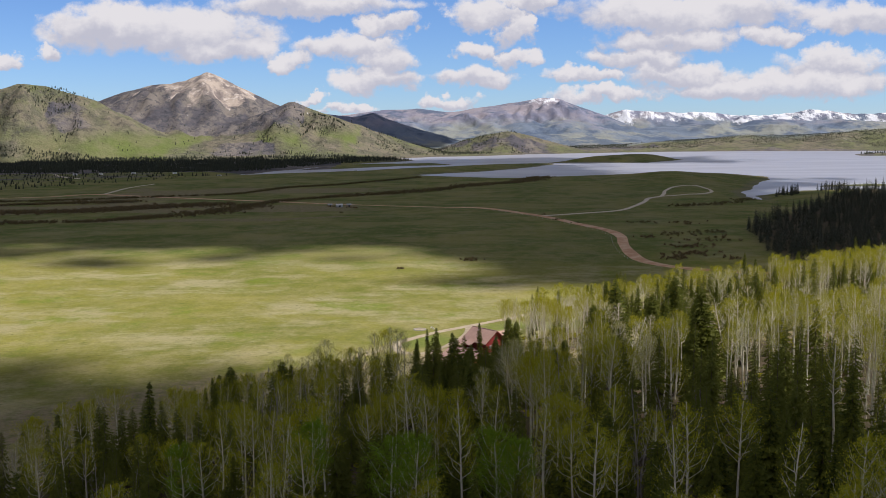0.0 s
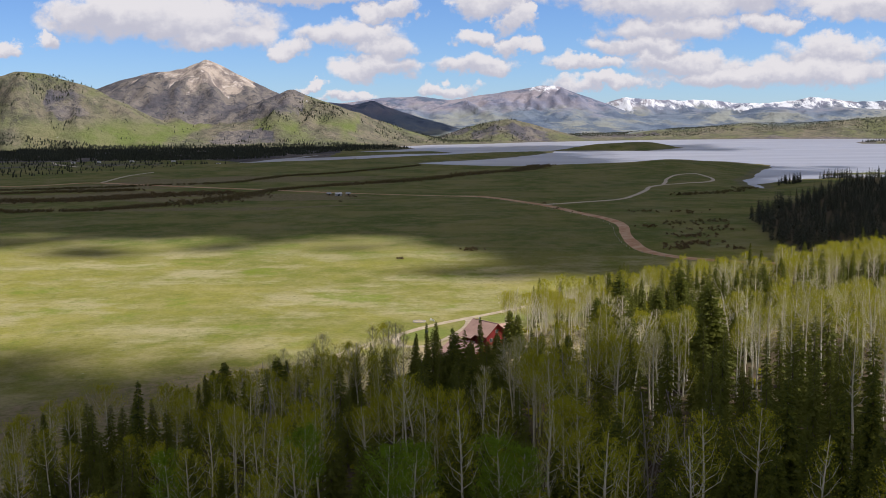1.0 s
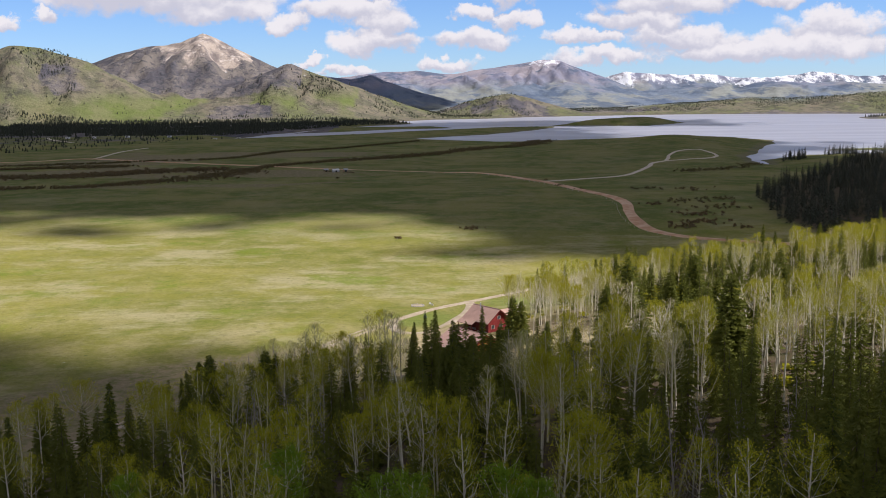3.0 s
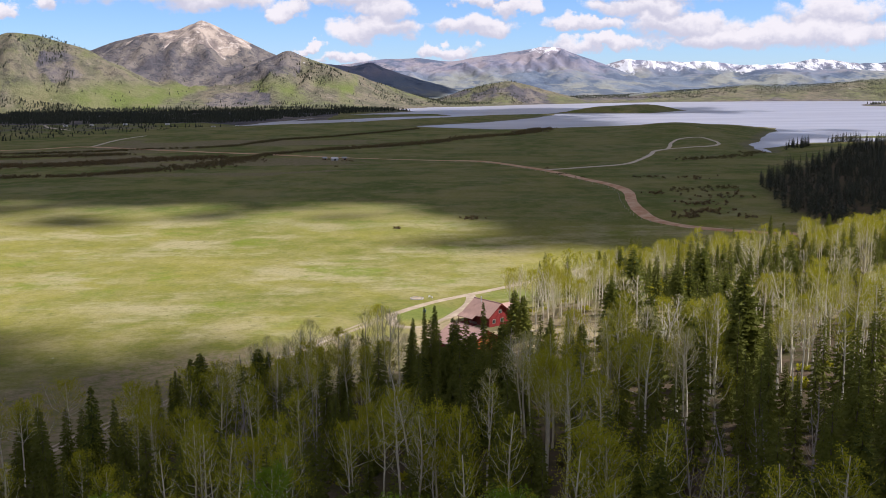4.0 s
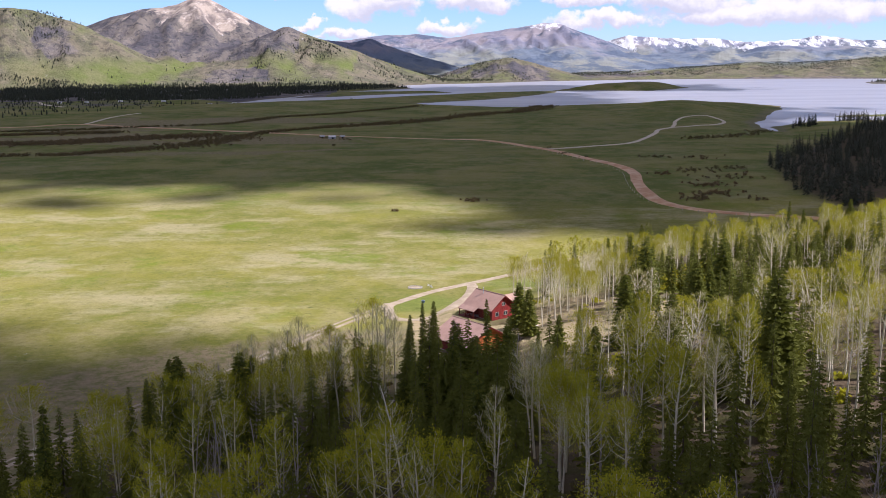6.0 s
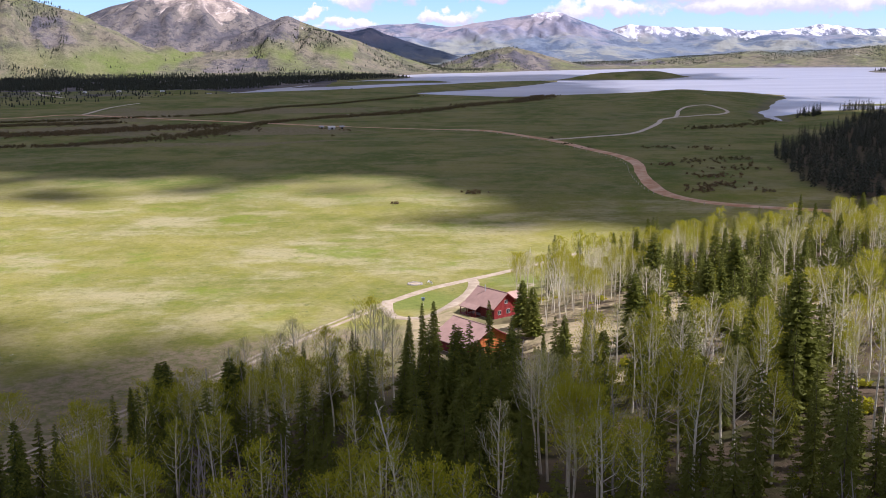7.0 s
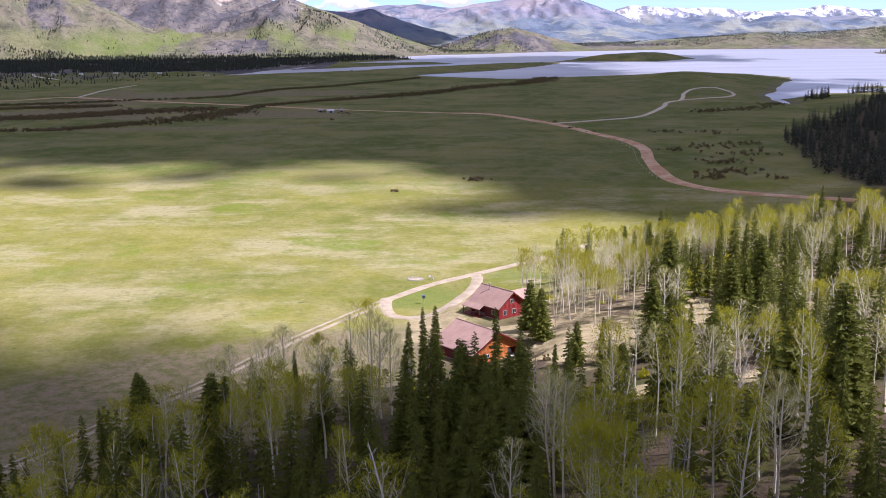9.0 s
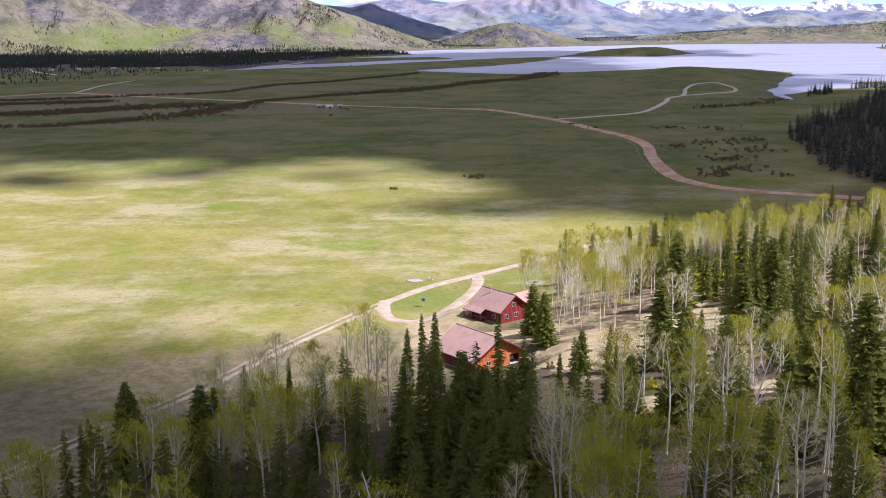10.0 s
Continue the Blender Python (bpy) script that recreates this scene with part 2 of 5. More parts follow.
def leaf_look(a, c, d, through_=0.3):
    def make(k, b):
        col = k.mix(k.island(), a, c)
        col = k.mix(k.step(k.chance(), 0.2, 1.0), col, d)
        k.put(col, b.inputs["Base Color"])
        b.inputs["Roughness"].default_value = 0.7
        t, m = k.n("ShaderNodeBsdfTranslucent"), k.n("ShaderNodeMixShader")
        k.put(col, t.inputs[0])
        m.inputs[0].default_value = through_
        k.put(b.outputs[0], m.inputs[1])
        k.put(t.outputs[0], m.inputs[2])
        k.put(m.outputs[0], [n for n in k.t.nodes if n.bl_idname == "ShaderNodeOutputMaterial"][0].inputs[0])
    return make


def bark_look(a, c, scale):
    def make(k, b):
        p = k.local()
        col = k.mix(k.step(k.noise(p, scale, 5, 0.7, (1, 1, 0.5)), 0.48, 0.66), a, c)
        k.put(k.mix(k.math("MULTIPLY", k.chance(), 0.4), col, c), b.inputs["Base Color"])
        b.inputs["Roughness"].default_value = 0.9
        bump(k, b, k.noise(p, scale * 3, 4), 0.5, 0.03)
    return make


def plain_look(a, c, scale=3.0, rough=0.8, metal=0.0, depth=0.01):
    def make(k, b):
        p = k.local()
        k.put(k.mix(k.step(k.noise(p, scale, 5, 0.65), 0.35, 0.7), a, c), b.inputs["Base Color"])
        b.inputs["Roughness"].default_value, b.inputs["Metallic"].default_value = rough, metal
        bump(k, b, k.noise(p, scale * 6, 4), 0.3, depth)
    return make


def cloud_look(k, b):
    b.inputs["Base Color"].default_value = (0.85, 0.85, 0.86, 1)
    b.inputs["Roughness"].default_value = 1.0


GROUND = material("ground", ground_look)
WATER = material("lake_water", water_look)
RED_DIRT = material("red_dirt", dirt_look((0.60, 0.42, 0.28), (0.44, 0.23, 0.12), 0.09))
# paler than the drive gravel, so that lanes look lit within cloud shade
LANE = material("brightened_gravel", dirt_look((0.6, 0.53, 0.42), (0.48, 0.41, 0.31)))
GRAVEL = material("pale_gravel", dirt_look((0.42, 0.35, 0.26), (0.31, 0.25, 0.175)))
NEEDLES = material("spruce_needles", leaf_look((0.06, 0.082, 0.016), (0.23, 0.245, 0.03), (0.145, 0.16, 0.024), 0.4))
# darker than near needles; the far woods' shade is partly put in the colour
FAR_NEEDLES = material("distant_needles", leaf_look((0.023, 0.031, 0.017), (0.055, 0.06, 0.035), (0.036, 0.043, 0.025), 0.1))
LEAVES = material("aspen_leaves", leaf_look((0.28, 0.305, 0.012), (0.50, 0.45, 0.03), (0.39, 0.375, 0.024), 0.5))
GREEN_LEAVES = material("fresh_green_leaves", leaf_look((0.13, 0.24, 0.012), (0.29, 0.38, 0.03), (0.2, 0.3, 0.02), 0.5))
BUDS = material("aspen_buds", leaf_look((0.54, 0.48, 0.24), (0.44, 0.45, 0.09), (0.50, 0.47, 0.17), 0.5))
BRUSH = material("willow_brush", leaf_look((0.12, 0.10, 0.045), (0.22, 0.14, 0.07), (0.15, 0.13, 0.052), 0.3))
ASPEN_BARK = material("aspen_bark", bark_look((0.76, 0.70, 0.57), (0.48, 0.43, 0.34), 1.2))
GREY_BARK = material("grey_dead_wood", bark_look((0.36, 0.32, 0.29), (0.22, 0.19, 0.175), 1.5))
SPRUCE_BARK = material("spruce_bark", bark_look((0.11, 0.085, 0.065), (0.17, 0.14, 0.115), 1.5))
CLOUD = material("cloud", cloud_look)


RED_WALL = material("red_log_siding", plain_look((0.26, 0.026, 0.022), (0.18, 0.019, 0.018), 1.2, 0.65))
# stained trim, and house walls whose shade is put into the colour
DARK_RED = material("dark_red_stain_and_shade", plain_look((0.17, 0.028, 0.022), (0.11, 0.02, 0.018), 1.5, 0.7))
ORANGE_LOG = material("varnished_orange_log", plain_look((0.50, 0.17, 0.04), (0.36, 0.10, 0.025), 0.8, 0.5))
ROOF_METAL = material("mauve_metal_roof", plain_look((0.42, 0.275, 0.225), (0.34, 0.22, 0.185), 0.35, 0.5))
TAN_TRIM = material("tan_fascia", plain_look((0.42, 0.29, 0.17), (0.32, 0.21, 0.12), 2.0, 0.7))
WHITE_TRIM = material("white_window_frame", plain_look((0.5, 0.47, 0.43), (0.42, 0.40, 0.37), 4.0, 0.5))
GLASS = material("dark_window_glass", plain_look((0.03, 0.035, 0.04), (0.05, 0.055, 0.06), 1.0, 0.06))
CONCRETE = material("concrete", plain_look((0.42, 0.40, 0.37), (0.32, 0.30, 0.28), 1.5, 0.9))
STONE = material("grey_stone", plain_look((0.42, 0.39, 0.36), (0.28, 0.26, 0.24), 3.0, 0.9, 0.0, 0.03))
GREY_METAL = material("grey_painted_metal", plain_look((0.45, 0.46, 0.47), (0.36, 0.37, 0.38), 2.0, 0.4))
WHITE_PAINT = material("white_paint", plain_look((0.75, 0.75, 0.74), (0.62, 0.62, 0.61), 1.0, 0.5))
BLUE_PAINT = material("blue_grey_paint", plain_look((0.12, 0.17, 0.24), (0.09, 0.13, 0.19), 2.0, 0.5))
PALE_LOG = material("weathered_pale_log", plain_look((0.50, 0.45, 0.38), (0.36, 0.32, 0.27), 2.0, 0.85))


# ---- ground ----
def lattice(ix, iy, seed):
    n = (ix.astype(np.int64) * 374761393 + iy.astype(np.int64) * 668265263 + seed * 974634777) & 0x7FFFFFFF
    n = ((n ^ (n >> 13)) * 1274126177) & 0x7FFFFFFF
    return ((n ^ (n >> 16)) & 0xFFFF) / 65535.0


def fbm(x, y, size, octaves=4, seed=1, ridged=False):
    """Fractal value noise, about -1 to 1, with features of that size in metres."""
    total, amp, norm = 0.0, 1.0, 0.0
    for o in range(octaves):
        gx, gy = x / size, y / size
        ix, iy = np.floor(gx), np.floor(gy)
        fx, fy = gx - ix, gy - iy
        fx, fy = fx * fx * (3 - 2 * fx), fy * fy * (3 - 2 * fy)
        a, b_, c, d = (lattice(ix + i, iy + j, seed + o) for i, j in ((0, 0), (1, 0), (0, 1), (1, 1)))
        v = 2 * ((a * (1 - fx) + b_ * fx) * (1 - fy) + (c * (1 - fx) + d * fx) * fy) - 1
        total, norm = total + amp * (1 - 2 * np.abs(v) if ridged else v), norm + amp
        amp, size = amp * 0.5, size * 0.47
    return total / norm


def smooth(v, lo, hi):
    t = np.clip((v - lo) / (hi - lo), 0, 1)
    return t * t * (3 - 2 * t)


def inside(x, y, ring):
    """Signed distance to a closed ring of points: positive inside."""
    ring = np.array(ring, float)
    best, odd = np.full(x.shape, 1e18), np.zeros(x.shape, bool)
    for (ax, ay), (bx, by) in zip(ring, np.roll(ring, -1, 0)):
        t = np.clip(((x - ax) * (bx - ax) + (y - ay) * (by - ay)) / ((bx - ax) ** 2 + (by - ay) ** 2), 0, 1)
        best = np.minimum(best, (x - ax - t * (bx - ax)) ** 2 + (y - ay - t * (by - ay)) ** 2)
        if ay != by:
            odd ^= ((ay > y) != (by > y)) & (x < (bx - ax) * (y - ay) / (by - ay) + ax)
    return np.where(odd, 1, -1) * np.sqrt(best)


LAKE_LEVEL = -4.0
SHORE = [(-402, 1686), (-323, 1682), (-257, 1736), (-190, 1774), (-135, 1816), (-73, 1893), (39, 1995), (96, 2050), (192, 2116),
         (268, 2180), (255, 2104), (168, 1908), (111, 1826), (34, 1756), (-20, 1690), (31, 1617), (135, 1528), (181, 1560),
         (278, 1595), (360, 1680), (521, 1560), (492, 1466), (428, 1328), (380, 1198), (352, 1089), (359, 1041), (383, 1127),
         (453, 1205), (620, 1215), (1000, 1300), (1800, 1500), (1800, 2800), (1207, 2960), (1007, 3000), (740, 3020),
         (495, 2950), (282, 2850), (126, 2720), (20, 2690), (-60, 2560), (-17, 2392), (-89, 2319), (-166, 2205), (-277, 1873), (-317, 1727)]
ISLANDS = [[(268, 2209), (382, 2201), (463, 2183), (578, 2331), (560, 2420), (470, 2475), (367, 2342)],
           [(-180, 2140), (-114, 2155), (43, 2180), (60, 2145), (41, 2115), (-51, 2090), (-156, 1990), (-230, 1930)],
           [(515, 1300), (545, 1325), (900, 1345), (900, 1310)],
           [(1060, 2520), (1500, 2440), (1500, 2700), (1095, 2650)]]
# Ridges of the hills: distance, run of the front slope, run of the back slope, hollowness, and the crest as (x, height)
NEAR_RIDGES = [
    (2650, 250, 300, 1.2, [(-1900, 120), (-1400, 150), (-1042, 169), (-965, 184), (-875, 168), (-793, 136), (-720, 96), (-640, 54), (-540, 26), (-440, 8), (-400, 0)]),
    (3100, 640, 400, 1.45, [(-1500, 70), (-1100, 110), (-923, 148), (-857, 171), (-775, 193), (-678, 203), (-653, 217), (-615, 231), (-572, 216), (-532, 193), (-468, 160),
                            (-419, 137), (-340, 104), (-250, 70), (-150, 38), (0, 8), (40, 0)]),
    (2800, 340, 260, 1.3, [(-900, 0), (-700, 34), (-560, 66), (-450, 100), (-380, 123), (-338, 140), (-299, 123), (-247, 104), (-159, 73), (-80, 45), (20, 14), (70, 0)])]
FAR_RIDGES = [
    (3500, 330, 250, 1.2, [(-420, 104), (-334, 116), (-270, 108), (-215, 102), (-159, 116), (-104, 92), (-12, 64), (62, 44), (160, 14), (220, 0)]),
    (4200, 780, 260, 1.35, [(-500, 96), (-278, 116), (-146, 132), (-14, 140), (119, 124), (229, 143), (384, 164), (461, 179), (528, 181), (583, 157), (672, 127), (762, 91),
                            (851, 56), (963, 28), (1100, 0)]),
    (3820, 360, 260, 1.2, [(120, 0), (230, 46), (330, 84), (420, 72), (520, 92), (600, 74), (700, 40), (800, 10), (840, 0)]),
    (4000, 520, 260, 1.3, [(640, 0), (740, 34), (833, 60), (960, 68), (1066, 76), (1152, 58), (1236, 87), (1343, 90), (1450, 81), (1556, 89), (1745, 75), (2300, 84)]),
    (3300, 260, 260, 1.1, [(560, 0), (700, 18), (885, 28), (1026, 40), (1150, 36), (1291, 46), (1447, 58), (2200, 70)]),
    (3050, 190, 220, 1.0, [(30, 0), (86, 20), (168, 45), (249, 58), (330, 44), (395, 24), (470, 0)])]
SNOW_RIDGES = [
    (4600, 330, 200, 1.2, [(640, 70), (808, 120), (881, 138), (978, 127), (1100, 122), (1221, 124), (1344, 110), (1466, 107), (1563, 117), (1660, 131), (1758, 124), (1857, 110), (2000, 116),
                           (2700, 110)])]


def ridges(x, y, lines, soft):
    """Smooth maximum of ridges, with gullies running down their flanks."""
    total = np.zeros_like(x)
    for far, front, back, hollow, crest in lines:
        c = np.array(crest, float)
        bend = far + 70 * fbm(x, y * 0.2, 330, 3, 31)
        wx = x + 30 * fbm(x, y, 240, 3, 47) * smooth(np.abs(y - bend), 20, 200)
        top = np.interp(wx, c[:, 0], c[:, 1])
        top = 0.5 * top + 0.25 * (np.interp(wx - 12, c[:, 0], c[:, 1]) + np.interp(wx + 12, c[:, 0], c[:, 1]))
        s = np.where(y < bend, (bend - y) / front, (y - bend) / back)
        h = top * np.power(np.clip(1 - s, 0, 1), hollow)
        flank = smooth(s, 0.02, 0.3) * (1 - smooth(s, 0.75, 1.0))
        gully = fbm(x + 0.3 * y, y * 0.32, 120, 4, 21, True) + 0.5 * fbm(x - 0.2 * y, y * 0.4, 46, 3, 77, True)
        h = h * (1 + 0.34 * gully * flank) + 1.2 * fbm(x, y, 40, 3, 91) * smooth(top, 10, 60) * (s < 1)
        total = total + np.exp(np.clip(h, 0, None) / soft) - 1
    return soft * np.log1p(total)


def drive_gap(x, y):
    """Metres into the wooded hillside, past the line of the drive."""
    return (x + 68) * 0.797 - (y - 189) * 0.604


# Outline of the spruce wood by the lake
SPRUCE_WOOD = [(208, 490), (213, 575), (242, 713), (268, 765), (340, 880), (500, 1150), (760, 1180), (640, 480)]
PADS = [(22, 268, 4.0, 12), (12.5, 221.5, 7.0, 11)]


def land(x, y):
    x, y = np.asarray(x, float), np.asarray(y, float)
    d = drive_gap(x, y)
    h = 1.8 * np.logaddexp(0, (d - 8) / 9) - 1.5 * np.logaddexp(0, (d - 90) / 25) - 2.5 * np.logaddexp(0, (d - 230) / 25)
    h = h * (1 - 0.85 * smooth(y, 335, 430))
    h = h + 0.9 * fbm(x, y, 150, 2, 5) + 0.5 * fbm(x, y, 22, 3, 9) * smooth(d, 15, 50)
    h = h + 12 * np.exp(-((x - 385) / 120) ** 2 - ((y - 1430) / 130) ** 2)
    if y.size and y.max() > 2100:
        hills = np.maximum(np.maximum(ridges(x, y, NEAR_RIDGES, 5), ridges(x, y, FAR_RIDGES, 5)), ridges(x, y, SNOW_RIDGES, 5))
        swell = 9 * smooth(y, 2950, 3300) * smooth(x, 0, 500) * (0.6 + 0.5 * fbm(x, y, 300, 3, 3))
        apron = 16 * smooth(y, 2300, 2560) * (1 - smooth(x, -250, 50)) * (0.7 + 0.5 * fbm(x, y, 180, 3, 23))
        h = np.maximum(h + apron + swell, hills + 0.35 * h + 0.3 * apron)
    for px, py, pz, pr in PADS:
        r = np.hypot(x - px, y - py)
        h = h + (pz - h) * (1 - smooth(r, pr, pr + 9))
    return h


def shore_gap(x, y):
    x, y = np.asarray(x, float), np.asarray(y, float)
    wx, wy = x + 9 * fbm(x, y, 60, 3, 15), y + 14 * fbm(x, y, 70, 3, 16)
    g = inside(wx, wy, SHORE)
    for ring in ISLANDS:
        g = np.minimum(g, -inside(wx, wy, ring))
    return g


def ground_height(x, y):
    x, y = np.asarray(x, float), np.asarray(y, float)
    h = land(x, y)
    m = (y > 950) & (y < 3400)
    if np.any(m):
        g = shore_gap(x[m], y[m]) if x.ndim else shore_gap(x, y)
        isle = 7 * smooth(inside(x[m], y[m], ISLANDS[0]), 0, 60) if x.ndim else 0.0
        hm = h[m] if x.ndim else h
        hm = hm * smooth(-g, -5, 160) + (1 - smooth(-g, -5, 160)) * (LAKE_LEVEL + np.clip(-g, -60, 60) * 0.09 + 0.5) + isle
        if x.ndim:
            h[m] = hm
        else:
            h = hm
    return h


def mesh_of(name, verts, faces, mats=(), smooth_=True):
    me = bpy.data.meshes.new(name)
    me.from_pydata([tuple(v) for v in verts], [], [tuple(f) for f in faces])
    for m in mats:
        me.materials.append(m)
    if smooth_:
        me.polygons.foreach_set("use_smooth", [True] * len(me.polygons))
    return me


def build_ground():
    ys = [-260.0]
    while ys[-1] < 4960:
        ys.append(ys[-1] + (3.0 if -40 < ys[-1] < 460 else min(15.0, 3.0 + 0.008 * abs(ys[-1] - 200))))
    ys, ss = np.array(ys), np.linspace(-1, 1, 440)
    half = 330 + 0.50 * (ys + 260)
    x, y = half[:, None] * ss[None, :], np.repeat(ys[:, None], len(ss), 1)
    x, y = x.ravel(), y.ravel()
    z = ground_height(x, y)
    rows, cols = len(ys), len(ss)
    i = (np.arange(rows - 1)[:, None] * cols + np.arange(cols - 1)[None, :]).ravel()
    faces = np.stack([i, i + 1, i + cols + 1, i + cols], 1)
    me = mesh_of("ground", np.stack([x, y, z], 1), faces, [GROUND])
    d = drive_gap(x, y)
    masks = {"floor": smooth(d + 14 * fbm(x, y, 30, 3, 8) - 16 * (1 - smooth(x, -5, 15)) * smooth(y, 150, 180), 18, 45) * (1 - smooth(y, 420, 560))}
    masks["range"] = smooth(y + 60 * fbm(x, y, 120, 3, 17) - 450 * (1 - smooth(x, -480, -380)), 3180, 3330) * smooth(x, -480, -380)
    masks["hill"] = smooth(y + 90 * fbm(x, y, 200, 3, 2), 2260, 2420) * (1 - masks["range"])
    spine = np.hypot((x + 612) / 1.25, np.maximum(3100 - y, 0) / 1.9)
    streaks = fbm((x + 612) / (0.25 + np.hypot(x + 612, 3100 - y) / 300), y * 0.25, 26, 4, 44)
    masks["rock"] = np.clip((1 - smooth(spine + 55 * streaks, 40, 165)) * smooth(z, 95, 135) + 0.7 * smooth(streaks, 0.25, 0.5) * smooth(z, 120, 165) * (y > 2900) * (x > -900) * (x < -420), 0, 1) * (y < 3300)
    masks["wood"] = np.clip(smooth(z + 40 * fbm(x, y, 110, 3, 62), 34, 80) * smooth(y, 2560, 2720) * (y < 3350) * (x < -300) * 0.72 + 0.62 * smooth(fbm(x, y, 210, 4, 61), 0.1, 0.4) * smooth(y, 2380, 2500) * (1 - smooth(y, 3150, 3350)), 0, 1)
    masks["meadow"] = smooth(y + 40 * fbm(x, y, 90, 3, 13), 2380, 2450) * (1 - smooth(z + 20 * fbm(x, y, 130, 3, 14), 44, 84)) * smooth(fbm(x, y * 0.5, 95, 3, 15), -0.2, 0.12) * (y < 2950) * (x < -160)
    masks["wood"] = np.maximum(masks["wood"], smooth(y + 60 * fbm(x, y, 120, 3, 12), 1690, 1830) * (1 - smooth(y, 2250, 2420)) * (x < -170) * 0.9)
    masks["wood"] = np.maximum(masks["wood"], 0.45 * smooth(y + 120 * fbm(x, y * 0.4, 150, 3, 18), 1380, 1560) * (1 - smooth(y, 1750, 1800)) * (1 - smooth(x, -420, -330)))
    masks["floor"] = np.maximum(masks["floor"], smooth(inside(x, y, SPRUCE_WOOD), -6, 12))
    masks["dry"] = smooth(d + 18 * fbm(x, y, 60, 3, 33), -62, -20) * (1 - smooth(y, 230, 300)) * (x < 20)
    masks["dry"] = np.maximum(masks["dry"], 0.8 * smooth(fbm(x * 0.35, y, 55, 3, 34), -0.02, 0.3) * smooth(y, 740, 840) * (1 - smooth(y, 1250, 1450)) * (1 - smooth(x, -120, 60)))
    masks["lawn"] = np.maximum(1 - smooth(np.hypot(x - 1, (y - 294) / 1.15) + 4 * fbm(x, y, 8, 3, 81), 8, 15), 0.7 * (1 - smooth(np.hypot((x - 34) / 1.6, y - 322) + 4 * fbm(x, y, 8, 3, 82), 5, 12)))
    masks["far_meadow"] = 0.5 * smooth(y + 50 * fbm(x, y, 90, 3, 55), 240, 360) + 0.5 * smooth(y + 90 * fbm(x, y, 150, 3, 56), 440, 600)
    masks["bare"] = np.zeros_like(x)
    for bx, by, br in ((9, 277, 7), (14, 287, 5), (1, 268, 6), (4, 262, 9), (3, 248, 9), (14, 243, 9), (25, 243, 10), (34, 226, 10), (30, 208, 8), (60, 232, 13), (55, 205, 11), (50, 180, 7), (64, 250, 7), (45, 217, 10), (70, 217, 10), (76, 182, 9), (40, 166, 7), (63, 166, 9), (86, 216, 9)):
        masks["bare"] = np.maximum(masks["bare"], 0.85 * (1 - smooth(np.hypot(x - bx, y - by), br * 0.5, br * 1.3)))
    masks["bare"] = np.maximum(masks["bare"], 0.47 * smooth(x, 8, 30) * smooth(y, 165, 195) * (1 - smooth(y, 290, 330)) * (1 - smooth(x, 110, 150)) * smooth(d, 18, 30))
    gullies = fbm(x + 0.25 * y, y * 0.3, 70, 4, 58)
    masks["snow"] = np.clip(0.5 * smooth(z + 24 * gullies, 132, 172) * (np.abs(y - 4200) < 330) * (x > 200) * (x < 760) + 0.55 * smooth(z + 26 * gullies, 45, 92) * smooth(y, 4330, 4440) * (x > 640), 0, 1)
    g = np.full(x.shape, -999.0)
    m = (y > 950) & (y < 3400)
    g[m] = shore_gap(x[m], y[m])
    masks["shore"] = (1 - smooth(-g, 2, 9)) * 0.5
    for name, value in masks.items():
        a = me.attributes.new(name, "FLOAT", "POINT")
        a.data.foreach_set("value", np.clip(value, 0, 1).astype(np.float32))
    return tagged(new("ground", me), "mown spring meadow rising to wooded hills", "ground", kind="structure")


build_ground()


def build_lake():
    n = 40
    verts = [(x, y, LAKE_LEVEL) for y in np.linspace(1000, 3300, n) for x in np.linspace(-700, 2050, n)]
    faces = [(j * n + i, j * n + i + 1, (j + 1) * n + i + 1, (j + 1) * n + i) for j in range(n - 1) for i in range(n - 1)]
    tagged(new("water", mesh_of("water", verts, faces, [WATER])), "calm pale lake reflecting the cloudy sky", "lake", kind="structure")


build_lake()


def curve_through(points, step):
    """Points along a smooth curve through the given ones."""
    p = np.array(points, float)
    p = np.vstack([2 * p[0] - p[1], p, 2 * p[-1] - p[-2]])
    out = []
    for a, b_, c, d in zip(p, p[1:], p[2:], p[3:]):
        for t in np.linspace(0, 1, max(2, int(np.hypot(*(c - b_)) / step)), endpoint=False):
            out.append(0.5 * (2 * b_ + (c - a) * t + (2 * a - 5 * b_ + 4 * c - d) * t * t + (3 * b_ - a - 3 * c + d) * t ** 3))
    return np.array(out + [p[-2]])


